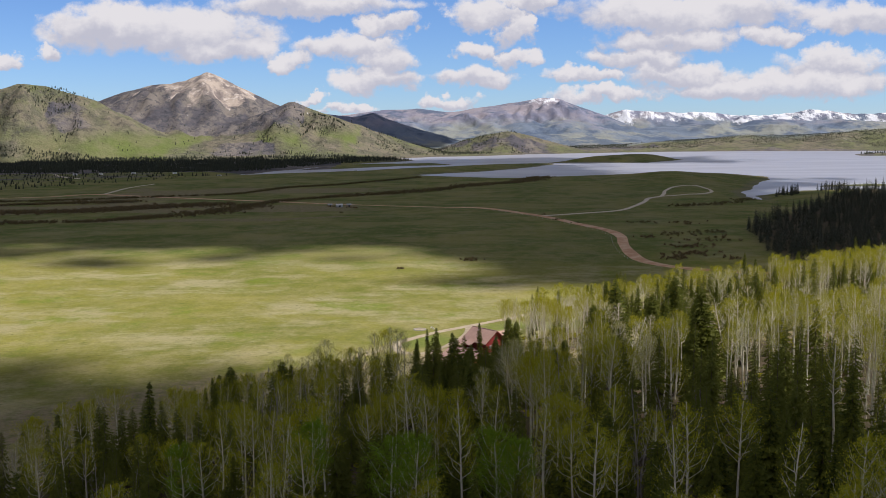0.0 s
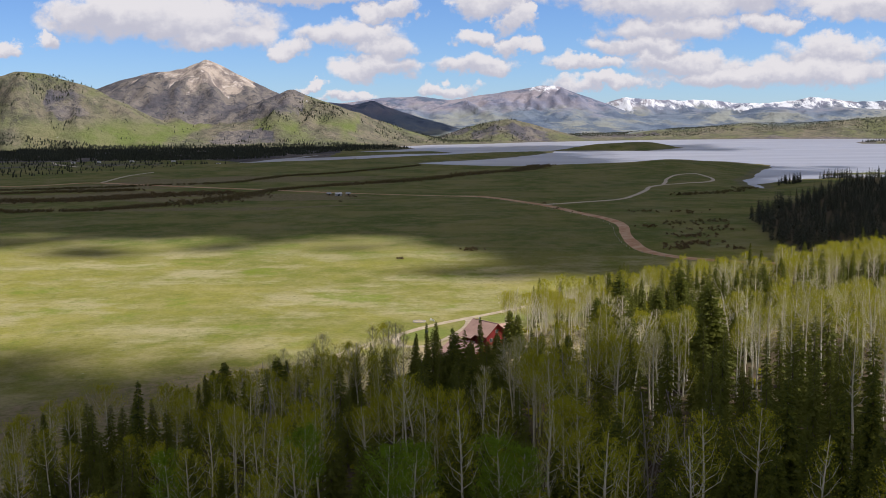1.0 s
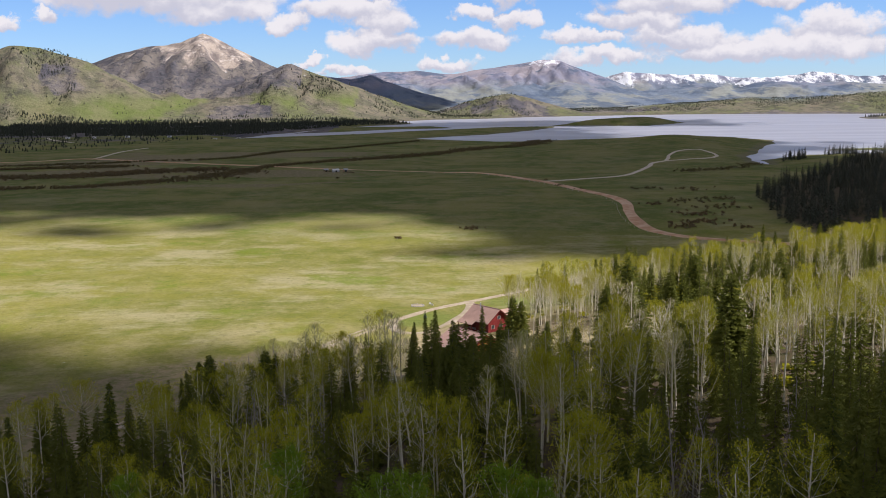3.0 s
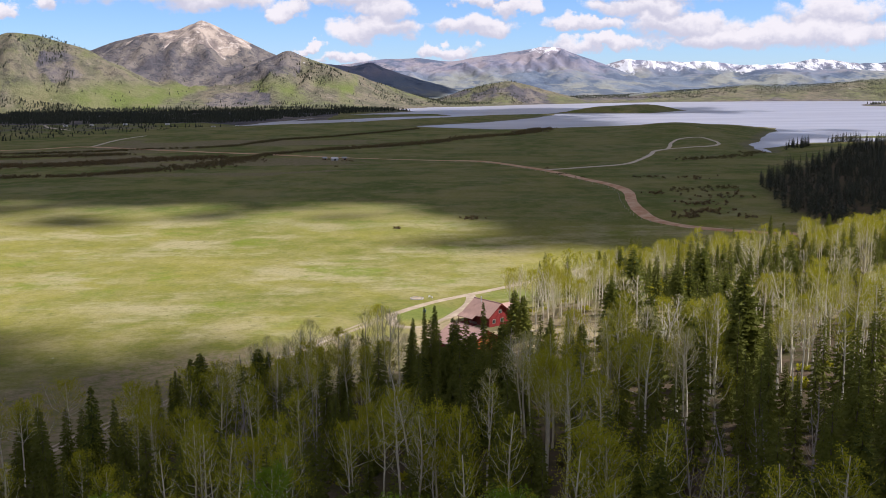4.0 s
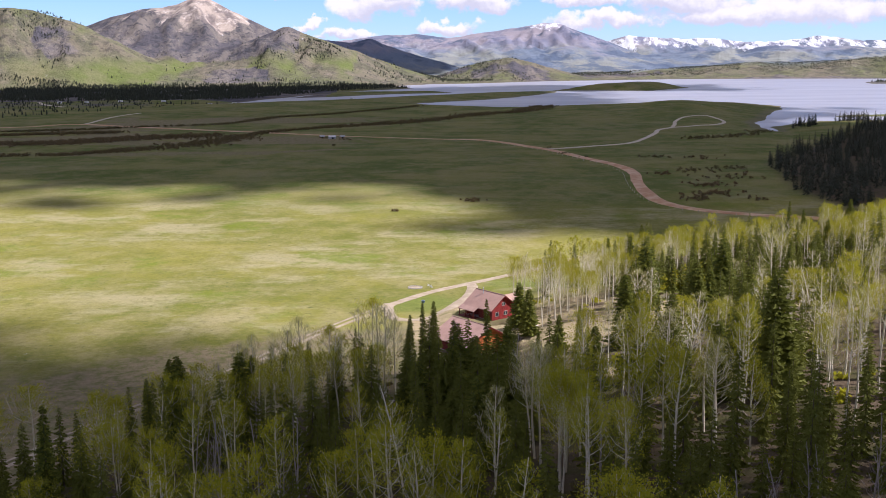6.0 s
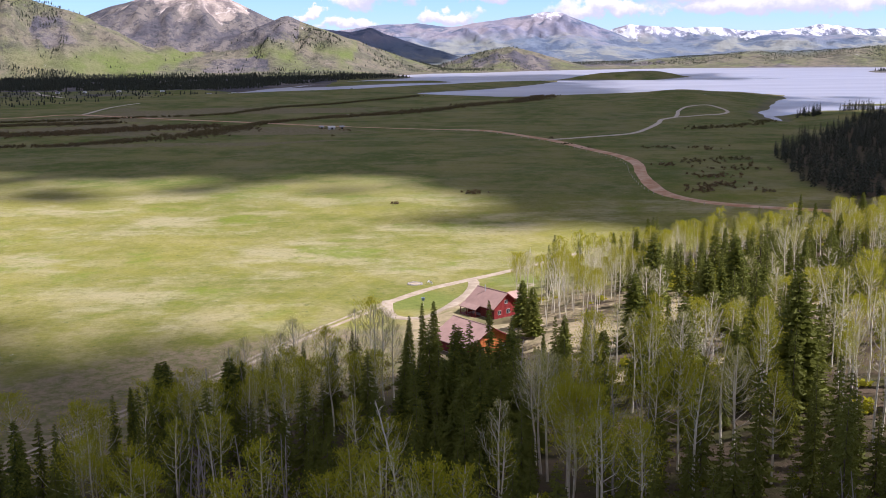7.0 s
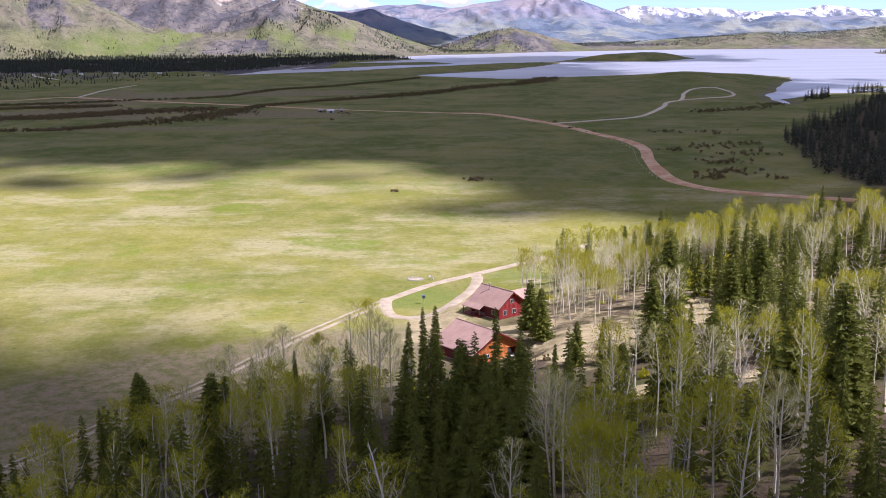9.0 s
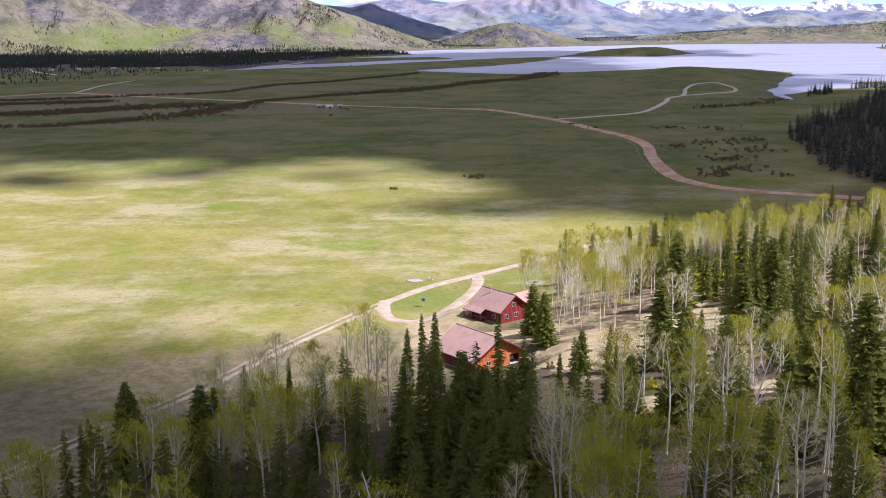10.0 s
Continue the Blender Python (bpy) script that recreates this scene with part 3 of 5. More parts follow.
def strip(name, points, width, look_, lift, label, step=4.0, tracks=0.0, seed=1, kind="structure"):
    """A road laid on the ground, with ragged verges; tracks: width of a grassy crown left open between two wheel tracks."""
    c = curve_through(points, step)
    t = np.gradient(c, axis=0)
    t /= np.linalg.norm(t, axis=1)[:, None]
    nrm = np.stack([-t[:, 1], t[:, 0]], 1)
    verts, faces = [], []
    spans = [(-0.5, 0.5)] if not tracks else [(-0.5, -tracks / 2), (tracks / 2, 0.5)]
    for lo, hi in spans:
        across, first = np.linspace(lo, hi, 6 if not tracks else 4), len(verts)
        wob = width * 0.09 * fbm(c[:, 0] + 31 * seed, c[:, 1], 6.0, 3, seed)
        for s in across:
            edge = abs(s) / 0.5
            p = c + nrm * ((s * width + np.sign(s) * wob * edge)[:, None] if np.ndim(wob) else s * width)
            z = ground_height(p[:, 0], p[:, 1]) + lift * (1 - 0.8 * (edge > 0.95))
            verts += list(np.stack([p[:, 0], p[:, 1], z], 1))
        n = len(c)
        faces += [(first + j * n + i, first + j * n + i + 1, first + (j + 1) * n + i + 1, first + (j + 1) * n + i)
                  for j in range(len(across) - 1) for i in range(n - 1)]
    return tagged(new(name, mesh_of(name, verts, faces, [look_])), label, "road", kind=kind)


strip("road", [(190, 455), (160, 478), (138, 500), (127, 528), (127, 565), (132, 617), (139, 665), (137, 709), (123, 761), (108, 818),
               (90, 864), (57, 930), (19, 950), (-51, 983), (-109, 1015), (-191, 1066), (-290, 1122), (-383, 1186), (-430, 1150), (-520, 1120)], 8.5, RED_DIRT, 0.5,
      "graded reddish dirt road winding through the meadow", seed=3)
strip("road", [(103, 837), (137, 859), (176, 886), (202, 940), (224, 999), (236, 1040), (255, 1065)], 5.0, LANE, 0.5,
      "pale gravel lane leading to the lake shore", seed=4)
strip("road", [(255, 1065), (268, 1110), (281, 1162), (307, 1229), (333, 1246), (341, 1207), (333, 1155), (312, 1110), (280, 1078), (255, 1065)], 4.2, LANE, 0.6,
      "pale gravel loop on the lakeside rise", seed=5)
strip("road", [(-375, 1190), (-375, 1218), (-378, 1325), (-366, 1403)], 5.0, LANE, 0.3, "pale dirt track turning off the road", seed=6)
strip("road", [(-517, 1569), (-568, 1635), (-611, 1732)], 6.0, LANE, 0.4, "pale dirt track in front of the woods", seed=7)
strip("driveway", [(-95, 120), (-83, 155), (-68, 189), (-50, 219), (-41, 237), (-30, 259), (-16, 283), (-9, 295)], 3.8, GRAVEL, 0.14,
      "two-track gravel drive along the forest edge", 2.0, 0.34, 8)
strip("driveway", [(-9, 295), (3, 312), (15, 324), (28, 336), (45, 353), (63, 373), (80, 384), (104, 400)], 3.4, GRAVEL, 0.14,
      "pale gravel drive along the meadow", 2.0, 0.0, 9)


strip("driveway", [(17, 327), (17.5, 318), (15, 304), (10.5, 290), (6, 279), (2, 273), (-3, 272), (-8, 276), (-10, 286), (-10, 296)], 3.6, GRAVEL, 0.16,
      "pale gravel loop in front of the house", 2.0, 0.0, 10)
strip("path", [(36.5, 312), (35, 310), (32.5, 310), (31.5, 312), (32.5, 314), (35, 314.5), (36.5, 312)], 1.5, GRAVEL, 0.12, "small pale gravel ring on the lawn", 1.0, 0.0, 11)


# ---- clouds overhead, out of view, whose shade falls on the valley ----
def cloud(points, base, radius, seed, loose=0.32):
    """A cumulus over an area of ground given by its shade: outline points on the ground, moved up the sunbeams to the cloud base."""
    ring = np.array(points, float)
    lo, hi = ring.min(0), ring.max(0)
    ball = bmesh.new()
    bmesh.ops.create_icosphere(ball, subdivisions=1, radius=1.0)
    bv, bf = np.array([tuple(q.co) for q in ball.verts]), np.array([[q.index for q in f.verts] for f in ball.faces])
    ball.free()
    shift = sun_way * (base / sun_way.z)
    n = int((hi[0] - lo[0]) * (hi[1] - lo[1]) / (radius * radius * loose))
    rng = np.random.RandomState(seed)
    x, y = rng.uniform(lo[0], hi[0], n), rng.uniform(lo[1], hi[1], n)
    g = inside(x, y, ring)
    # the rim breaks up into small scattered puffs
    keep = (g > radius * 0.9) | ((g > -radius * 1.1) & (rng.rand(n) < 0.25 + 0.5 * smooth(g, -radius * 1.1, radius * 0.9)))
    x, y, g = x[keep], y[keep], g[keep]
    r = np.where(g > radius * 0.9, radius * rng.uniform(0.8, 1.25, len(x)), radius * rng.uniform(0.16, 0.5, len(x)))
    z = shift.z + rng.uniform(-8, 30, len(x))
    v = np.stack([x + shift.x, y + shift.y, z], 1)[:, None, :] + bv[None] * np.stack([r, r * rng.uniform(0.8, 1.1, len(x)), r * 0.42], 1)[:, None, :]
    v = v.reshape(-1, 3)
    for axis in range(3):
        v[:, axis] += radius * 0.2 * fbm(v[:, 0] + 97 * axis, v[:, 1] + v[:, 2], radius * 0.6, 3, 40 + axis)
    f = (bf[None] + (np.arange(len(x)) * len(bv))[:, None, None]).reshape(-1, 3)
    me = mesh_of("cloud", v, f, [CLOUD])
    return tagged(new("cloud", me), "white fair-weather cumulus out of view, placed to shade the ground below", "cloud", "clouds over the valley", "structure")


cloud([(-420, -260), (110, -260), (84, 0), (64, 50), (46, 92), (28, 132), (8, 172), (-18, 210), (-50, 246), (-84, 278), (-114, 282), (-150, 274), (-420, 260)], 1300, 26, 1, 0.5)
# added behind the camera, unseen, to cut the skylight on the near forest
cloud([(-1300, -1400), (260, -1400), (190, -230), (-300, -200), (-1300, -160)], 1300, 95, 4)
cloud([(-900, 720), (-420, 640), (-230, 605), (-110, 582), (10, 588), (58, 480), (86, 404), (120, 380), (230, 372), (900, 360), (780, 920), (560, 1110), (430, 1150), (520, 1330), (600, 1500), (350, 1630), (300, 2150), (660, 2150), (660, 2560), (230, 2560),
       (-20, 2420), (-300, 2395), (-800, 2365), (-1200, 2300), (-1200, 1000)], 1300, 60, 2)
cloud([(-430, 3180), (-120, 3170), (90, 3290), (130, 3480), (-60, 3700), (-430, 3720)], 1300, 60, 3, 0.5)


# ---- trees ----
def tube(verts, faces, path, radii, sides=5):
    """A tapered tube along a path of points."""
    first = len(verts)
    for i, (p, r) in enumerate(zip(path, radii)):
        q = (path[min(i + 1, len(path) - 1)] - path[max(i - 1, 0)]).normalized()
        a = q.orthogonal().normalized()
        b_ = q.cross(a)
        for s in range(sides):
            w = 2 * math.pi * s / sides
            verts.append(p + (a * math.cos(w) + b_ * math.sin(w)) * r)
    for i in range(len(path) - 1):
        for s in range(sides):
            faces.append((first + i * sides + s, first + i * sides + (s + 1) % sides, first + (i + 1) * sides + (s + 1) % sides, first + (i + 1) * sides + s))


def leaf_card(verts, faces, rnd, p, size):
    a = Vector((rnd.uniform(-1, 1), rnd.uniform(-1, 1), rnd.uniform(-0.6, 0.6))).normalized()
    b_ = a.orthogonal().normalized()
    c = a.cross(b_)
    w = rnd.uniform(0, 6.28)
    s, t = (b_ * math.cos(w) + c * math.sin(w)) * size, (c * math.cos(w) - b_ * math.sin(w)) * size * rnd.uniform(0.5, 0.9)
    i = len(verts)
    verts += [p - s, p - t * 0.9, p + s, p + t]
    faces.append((i, i + 1, i + 2, i + 3))


def aspen_meshes(seed, leafy, height=14.0, lean=0.0, spread=1.0, leaf=0.125, twigs=3, low=None):
    """Trunk with ascending limbs, and the small leaves of the crown, of an aspen; leafy: number of leaves."""
    rnd = random.Random(seed)
    tv, tf, lv, lf = [], [], [], []
    bend = [Vector((rnd.uniform(-1, 1), rnd.uniform(-1, 1), 0)) * 0.022 * height for _ in range(2)]
    def at(t):
        return Vector((lean * height * t * t, 0, height * t)) + bend[0] * math.sin(3 * t) + bend[1] * math.sin(7 * t) * 0.4
    path = [at(i / 9) for i in range(10)]
    tube(tv, tf, path, [0.14 * (1 - 0.88 * (i / 9)) * height / 14 + 0.02 for i in range(10)], 6)
    low = rnd.uniform(0.36, 0.5) if low is None else low
    tips, w = [], rnd.uniform(0, 6)
    count = 22
    for i in range(count):
        f = (i + rnd.random()) / count
        t = low + (0.96 - low) * f
        w += 2.4 + rnd.uniform(-0.5, 0.5)
        reach = height * (0.235 * (1 - f) ** 0.7 * rnd.uniform(0.55, 1.1) + 0.03) * spread
        up = rnd.uniform(0.9, 1.7)
        p, out_ = at(t), Vector((math.cos(w), math.sin(w), 0))
        kink = Vector((rnd.uniform(-1, 1), rnd.uniform(-1, 1), rnd.uniform(-0.5, 0.5))) * 0.13 * reach
        q1, q2 = p + (out_ * 0.62 + Vector((0, 0, up * 0.32))) * reach + kink, p + (out_ + Vector((0, 0, up))) * reach
        q2.z = min(q2.z, height * 1.02)
        thick = 0.055 * height / 14 * (1.2 - t)
        tube(tv, tf, [p, q1, q2], [thick + 0.012, thick * 0.6 + 0.01, 0.006], 3)
        tips += [(q1, reach), (q2, reach), (q2, reach)]
        for _ in range(twigs):
            g = rnd.uniform(0.35, 0.95)
            a_ = p.lerp(q1, min(1, g * 2)) if g < 0.5 else q1.lerp(q2, g * 2 - 1)
            e = a_ + (out_ * rnd.uniform(0.1, 0.8) + Vector((rnd.uniform(-0.8, 0.8), rnd.uniform(-0.8, 0.8), rnd.uniform(0.4, 1.3)))) * reach * 0.36
            tube(tv, tf, [a_, e], [0.015, 0.006], 3)
            tips += [(e, reach * 0.6), (a_.lerp(e, 0.6), reach * 0.5)]
    for _ in range(leafy):
        p, reach = rnd.choice(tips)
        p = p + Vector((rnd.gauss(0, 1), rnd.gauss(0, 1), rnd.gauss(0, 0.9))) * (0.17 * reach + 0.14)
        leaf_card(lv, lf, rnd, p, leaf * rnd.uniform(0.65, 1.3))
    return tv, tf, lv, lf


def spruce_meshes(seed, height=15.0, width=2.4, layers=24, ragged=0.25, fine=True):
    """Trunk and needle-bearing boughs of a spruce; the boughs wind up the trunk without plain tiers."""
    rnd = random.Random(seed)
    tv, tf, lv, lf = [], [], [], []
    sway = Vector((rnd.uniform(-1, 1), rnd.uniform(-1, 1), 0)) * 0.012 * height
    def at(t):
        return Vector((0, 0, height * t)) + sway * math.sin(2.5 * t)
    steps = 5 if fine else 1
    tube(tv, tf, [at(i / steps) for i in range(steps + 1)], [0.2 * (1 - 0.93 * i / steps) * height / 15 for i in range(steps + 1)], 6 if fine else 3)
    boughs = layers * (14 if fine else 5)
    lopside = [rnd.uniform(0.75, 1.15) for _ in range(7)]
    w = rnd.uniform(0, 6)
    for i in range(boughs):
        t = 0.06 + 0.93 * (i / boughs) ** 0.86
        w += 2.399 + rnd.uniform(-0.35, 0.35)
        body = min(1.0, 0.62 + 2.2 * t) * (1 - t) ** 0.66
        gap = lopside[int((w % 6.283) / 6.284 * 7)] if t < 0.8 else 1.0
        r = width * (body + 0.035) * gap * (1 - ragged * rnd.random() if rnd.random() < 0.75 else 1.0 + 0.16 * rnd.random())
        p = at(t + rnd.uniform(-0.012, 0.012))
        o, s_ = Vector((math.cos(w), math.sin(w), 0)), Vector((-math.sin(w), math.cos(w), 0))
        drop = 0.38 + 0.4 * (1 - t) + rnd.uniform(-0.22, 0.2)
        mid, tip = p + o * r * 0.55 - Vector((0, 0, r * drop * 0.5)), p + o * r - Vector((0, 0, r * drop * 0.7))
        wide = r * (rnd.uniform(0.19, 0.3) if fine else rnd.uniform(0.2, 0.32)) + 0.06
        i0 = len(lv)
        if fine:
            sag = Vector((0, 0, 0.12 * r + 0.05))
            lv += [p + Vector((0, 0, 0.05)), mid + s_ * wide * 0.7 - sag, tip, mid - s_ * wide * 0.7 - sag]
            lf += [(i0, i0 + 1, i0 + 2), (i0, i0 + 2, i0 + 3)]
            for q in range(7):
                f = rnd.uniform(0.25, 1.05)
                c = p.lerp(tip, f) + s_ * rnd.uniform(-1, 1) * wide * (1.5 - f) + Vector((0, 0, 0.05 * r))
                i1, z = len(lv), (0.09 * r + 0.1) * rnd.uniform(0.7, 1.25)
                side = s_ * rnd.uniform(-1.1, 1.1)
                lv += [c - side * z * 0.5, c + (o * 0.8 + side) * z * 1.3 - Vector((0, 0, z * rnd.uniform(-0.1, 0.7))), c - Vector((0, 0, z * rnd.uniform(0.7, 1.4))) + o * z * 0.3]
                lf.append((i1, i1 + 1, i1 + 2))
        else:
            lv += [p, mid + s_ * wide * 1.3 - Vector((0, 0, 0.2 * r)), tip, mid - s_ * wide * 1.3 - Vector((0, 0, 0.2 * r))]
            lf += [(i0, i0 + 1, i0 + 2), (i0, i0 + 2, i0 + 3)]
    return tv, tf, lv, lf


def tree_thing(name, meshes, bark, leaves, label, category, group):
    tv, tf, lv, lf = meshes
    root = new(name)
    tagged(root, label, category, group)
    t = new("trunk", mesh_of("trunk", tv, tf, [bark]))
    t.parent = root
    if lv:
        c = new("crown", mesh_of("crown", lv, lf, [leaves], False))
        c.parent = root
    return root


def joined(name, variants, spots, label, category, part_of=0):
    """Many alike plants as one object: spots of (x, y, z, scale, turn); every second mesh pair is bark and leaves."""
    vs, fs, idx, base_ = [], [], [], 0
    mats = []
    for tv, tf, lv, lf, bark, leaves in variants:
        mats += [bark, leaves]
    packed = []
    for tv, tf, lv, lf, bark, leaves in variants:
        packed.append((np.array([tuple(p) for p in tv + lv]), [tuple(f) for f in tf] + [tuple(i + len(tv) for i in f) for f in lf], len(tf), len(lf)))
    for n, (x, y, z, s, w) in enumerate(spots):
        q = n % len(variants)
        p, f, nt, nl = packed[q]
        c, sn = math.cos(w) * s, math.sin(w) * s
        vs.append(np.stack([p[:, 0] * c - p[:, 1] * sn + x, p[:, 0] * sn + p[:, 1] * c + y, p[:, 2] * s + z], 1))
        fs += [tuple(i + base_ for i in face) for face in f]
        idx += [2 * q] * nt + [2 * q + 1] * nl
        base_ += len(p)
    me = mesh_of(name, np.vstack(vs), fs, mats, False)
    me.polygons.foreach_set("material_index", idx)
    return tagged(new(name, me), label, category, kind="stuff")


SPRUCES = [tree_thing("spruce", spruce_meshes(s, 15, w_, l_, r_), SPRUCE_BARK, NEEDLES, "dark green conical spruce on the hillside", "tree", "spruces of the forest")
           for s, w_, l_, r_ in ((1, 3.1, 22, 0.3), (2, 2.3, 21, 0.35), (3, 3.5, 22, 0.35), (4, 1.8, 20, 0.4), (5, 3.0, 20, 0.5))]
ASPENS = [tree_thing("aspen", aspen_meshes(s, n, 14, 0, sp, 0.092, 4), ASPEN_BARK, LEAVES, "slender aspen with pale trunk and yellow-green spring leaves", "tree", "leafing aspens of the forest")
          for s, n, sp in ((11, 3200, 1.05), (12, 2300, 0.85), (13, 3600, 1.1), (14, 1700, 0.9), (15, 2800, 1.15))]
BARE = [tree_thing("bare_aspen", aspen_meshes(s, n, 14, le, sp, 0.055, 8), ASPEN_BARK, BUDS, "bare pale grey aspen barely in bud", "tree", "bare aspens of the forest")
        for s, n, le, sp in ((21, 2400, 0.0, 0.8), (22, 900, 0.03, 0.8), (23, 2800, 0.0, 0.9), (24, 0, 0.2, 0.6))]

TALL = [tree_thing("tall_aspen", aspen_meshes(s, n, 20, le, sp, 0.09, 5, lo), ASPEN_BARK, LEAVES, "tall pale-trunked aspen with a small yellow-green crown", "tree", "tall aspens above the forest")
        for s, n, le, sp, lo in ((31, 2000, 0.0, 0.56, 0.56), (32, 1200, 0.05, 0.48, 0.52), (33, 2400, -0.03, 0.64, 0.6), (34, 800, 0.03, 0.45, 0.5))]
FRESH = [tree_thing("young_aspen", aspen_meshes(s, n, 18, 0, sp, 0.1, 4, 0.52), ASPEN_BARK, GREEN_LEAVES, "bushy young aspen in fresh bright green leaf", "tree", "bright green young aspens")
         for s, n, sp in ((36, 4200, 0.72), (37, 3600, 0.62))]
DEAD = [tree_thing("dead_tree", aspen_meshes(s, 0, 16, le, sp, 0.1, 6, lo), GREY_BARK, BUDS, "grey leafless dead tree with fine twigs", "tree", "dead grey trees of the forest")
        for s, le, sp, lo in ((41, 0.06, 0.5, 0.15), (42, -0.05, 0.45, 0.12), (43, 0.14, 0.6, 0.2))]

used_spots = []


def free_spot(x, y, gap):
    return all((x - a) ** 2 + (y - b_) ** 2 > gap * gap for a, b_ in used_spots)


first_used, planted, surplus = set(), {}, {"spruce": [], "aspen": [], "bare_aspen": [], "tall_aspen": []}


def plant(kinds, x, y, height, rnd, own=15.0, width=1.0, which=None, far=False):
    """One tree as a thing of its own; past 290 of a kind, or far off, it goes into the joined forest."""
    ob = kinds[rnd.randrange(len(kinds)) if which is None else which % len(kinds)]
    name, s = ob.name.split(".")[0], height / own
    z = float(ground_height(np.array([x]), np.array([y]))[0]) - 0.1
    turn = rnd.uniform(0, 6.28)
    used_spots.append((x, y))
    if far or planted.get(name, 0) >= 290:
        surplus[name].append((x, y, z, s, turn))
        return
    planted[name] = planted.get(name, 0) + 1
    m = Matrix.LocRotScale((x, y, z), Euler((0, 0, turn)), (s * width, s * width, s))
    if ob not in first_used:
        first_used.add(ob)
        ob.matrix_basis = m
    else:
        copy_thing(ob, Matrix.Identity(4)).matrix_basis = m


# Trees that stand out: x, y, height
WIDE_SPRUCES = [(-55.2, 192.6, 12), (-53.5, 190.5, 10), (7, 154.7, 16.8), (27.7, 227.1, 12.5), (25.9, 237.7, 12.5), (31, 194, 9.2), (32.8, 154.9, 12.6), (41.1, 157, 18.2), (60.3, 244, 19),
    (44.9, 190.9, 16.9), (63.1, 200.9, 16.8), (44.7, 146.1, 17.9), (70.5, 206.8, 20.3), (74.5, 198.5, 13.7), (58.3, 147.3, 18),
    (58.9, 131.9, 22.4), (50.4, 135.8, 14.1), (98.5, 224, 16.8), (66.7, 203.7, 13.8), (16.4, 156.3, 15), (14.2, 153.9, 14), (10.5, 155.5, 14),
    (-47.3, 165.4, 17), (-6.6, 127.4, 11), (0.2, 139.3, 14), (-2.6, 139.8, 11), (5.2, 115.5, 13),
    (8.7, 113.8, 15), (11.9, 129, 14), (15.4, 131.9, 14), (4.1, 138, 15), (-34, 158.4, 17)]
SLIM_SPRUCES = [(-53.1, 163.4, 13), (-26.1, 205.5, 10), (-2.2, 195.6, 14.3), (0.5, 198.5, 16.3), (3.1, 199, 16.2), (13.7, 177.1, 17.6), (24.2, 173.4, 9.9), (37.5, 194.4, 6), (50.5, 182.6, 12.1),
    (-47.3, 141.7, 17), (-70.3, 108.5, 18), 
    (-23.2, 183.8, 12), (-16, 159.5, 15), (22.3, 140.9, 11), (62.4, 247.1, 15), (120.4, 308.3, 18), (58.7, 146.6, 16), (80.1, 199.4, 18),
    (84.9, 203.4, 18), (83.4, 240.5, 17), (80.6, 250.3, 17), (31.5, 166.4, 15), (6.1, 146.1, 19), (-2.3, 161.6, 16), (-32, 159.3, 16)]
LEAFY_ASPENS = [(-55.1, 138.9, 16), (-50.8, 135.4, 15), (-47.5, 154, 15), (-38.6, 138.6, 16), (-33.8, 139.8, 16), (-43.3, 166.2, 14), (-27.8, 147.3, 15),
    (-32.9, 165.2, 14), (-23.9, 160.7, 16), (-21.6, 139.3, 15), (-19.2, 148.4, 16), (-16.6, 150.6, 15), (-11.6, 137.9, 9.6), (21.5, 116.8, 14),
    (26.9, 112.6, 15), (-50.6, 93.9, 13), (-42.4, 106.3, 14), (-37.2, 104.2, 15), (-33, 94.6, 15), (-21.2, 77, 12), (-3.7, 103.1, 14),
    (1.4, 71.3, 12), (-8.1, 93.4, 14), (-10.1, 82.7, 14), (-19, 75.6, 17), (-21.2, 71.3, 16), (-45.5, 108.1, 16)]
LEAFY_MORE = [(1.8, 73.2, 17), (4.9, 70.8, 17), (-5, 45.5, 11), (-0.5, 46.8, 12), (8.6, 46.4, 13), (11.2, 45.8, 12), (18, 52.1, 17), (19.6, 49.5, 16),
    (-40.9, 74.3, 14), (-26.7, 52.2, 15), (-83.5, 132.9, 15), (-74, 133.5, 16), (19.3, 99.8, 16), (23.9, 113, 16), (35.4, 109.4, 17),
    (-73.4, 156.9, 16), (19.1, 99.4, 17), (22.4, 97.1, 17), (24.5, 85.9, 15), (31.3, 104.2, 16), (38.7, 110.6, 15), (45.1, 99.8, 15),
    (4.9, 66.6, 12)]
BARE_ASPENS = [(-13.6, 193, 17.7), (-8.8, 182.6, 19.5), (-7, 175.6, 19.2), (-5.1, 177.4, 16.2), (-15.2, 154.8, 17.9), (-36, 219.1, 10.6),
    (-2.3, 187.7, 9.2), (43.9, 143.2, 16.2), (87.6, 224.2, 18.3), (91.5, 228.2, 18), (54.8, 136.3, 7.3), (-37.4, 176.4, 16),
    (-36.2, 187.4, 16), (-40, 167.9, 14), (17.5, 116.4, 18.7), (18, 112.6, 18.8), (17.1, 120, 17.2), (-27.4, 178.3, 17), (-28.1, 164, 17),
    (-33.2, 134.1, 16), (44.1, 113.3, 16), (42.3, 137.5, 17), (-0.8, 68.7, 17), (-26.5, 190.2, 18), (10.5, 99.8, 16), (-40.8, 153, 16)]


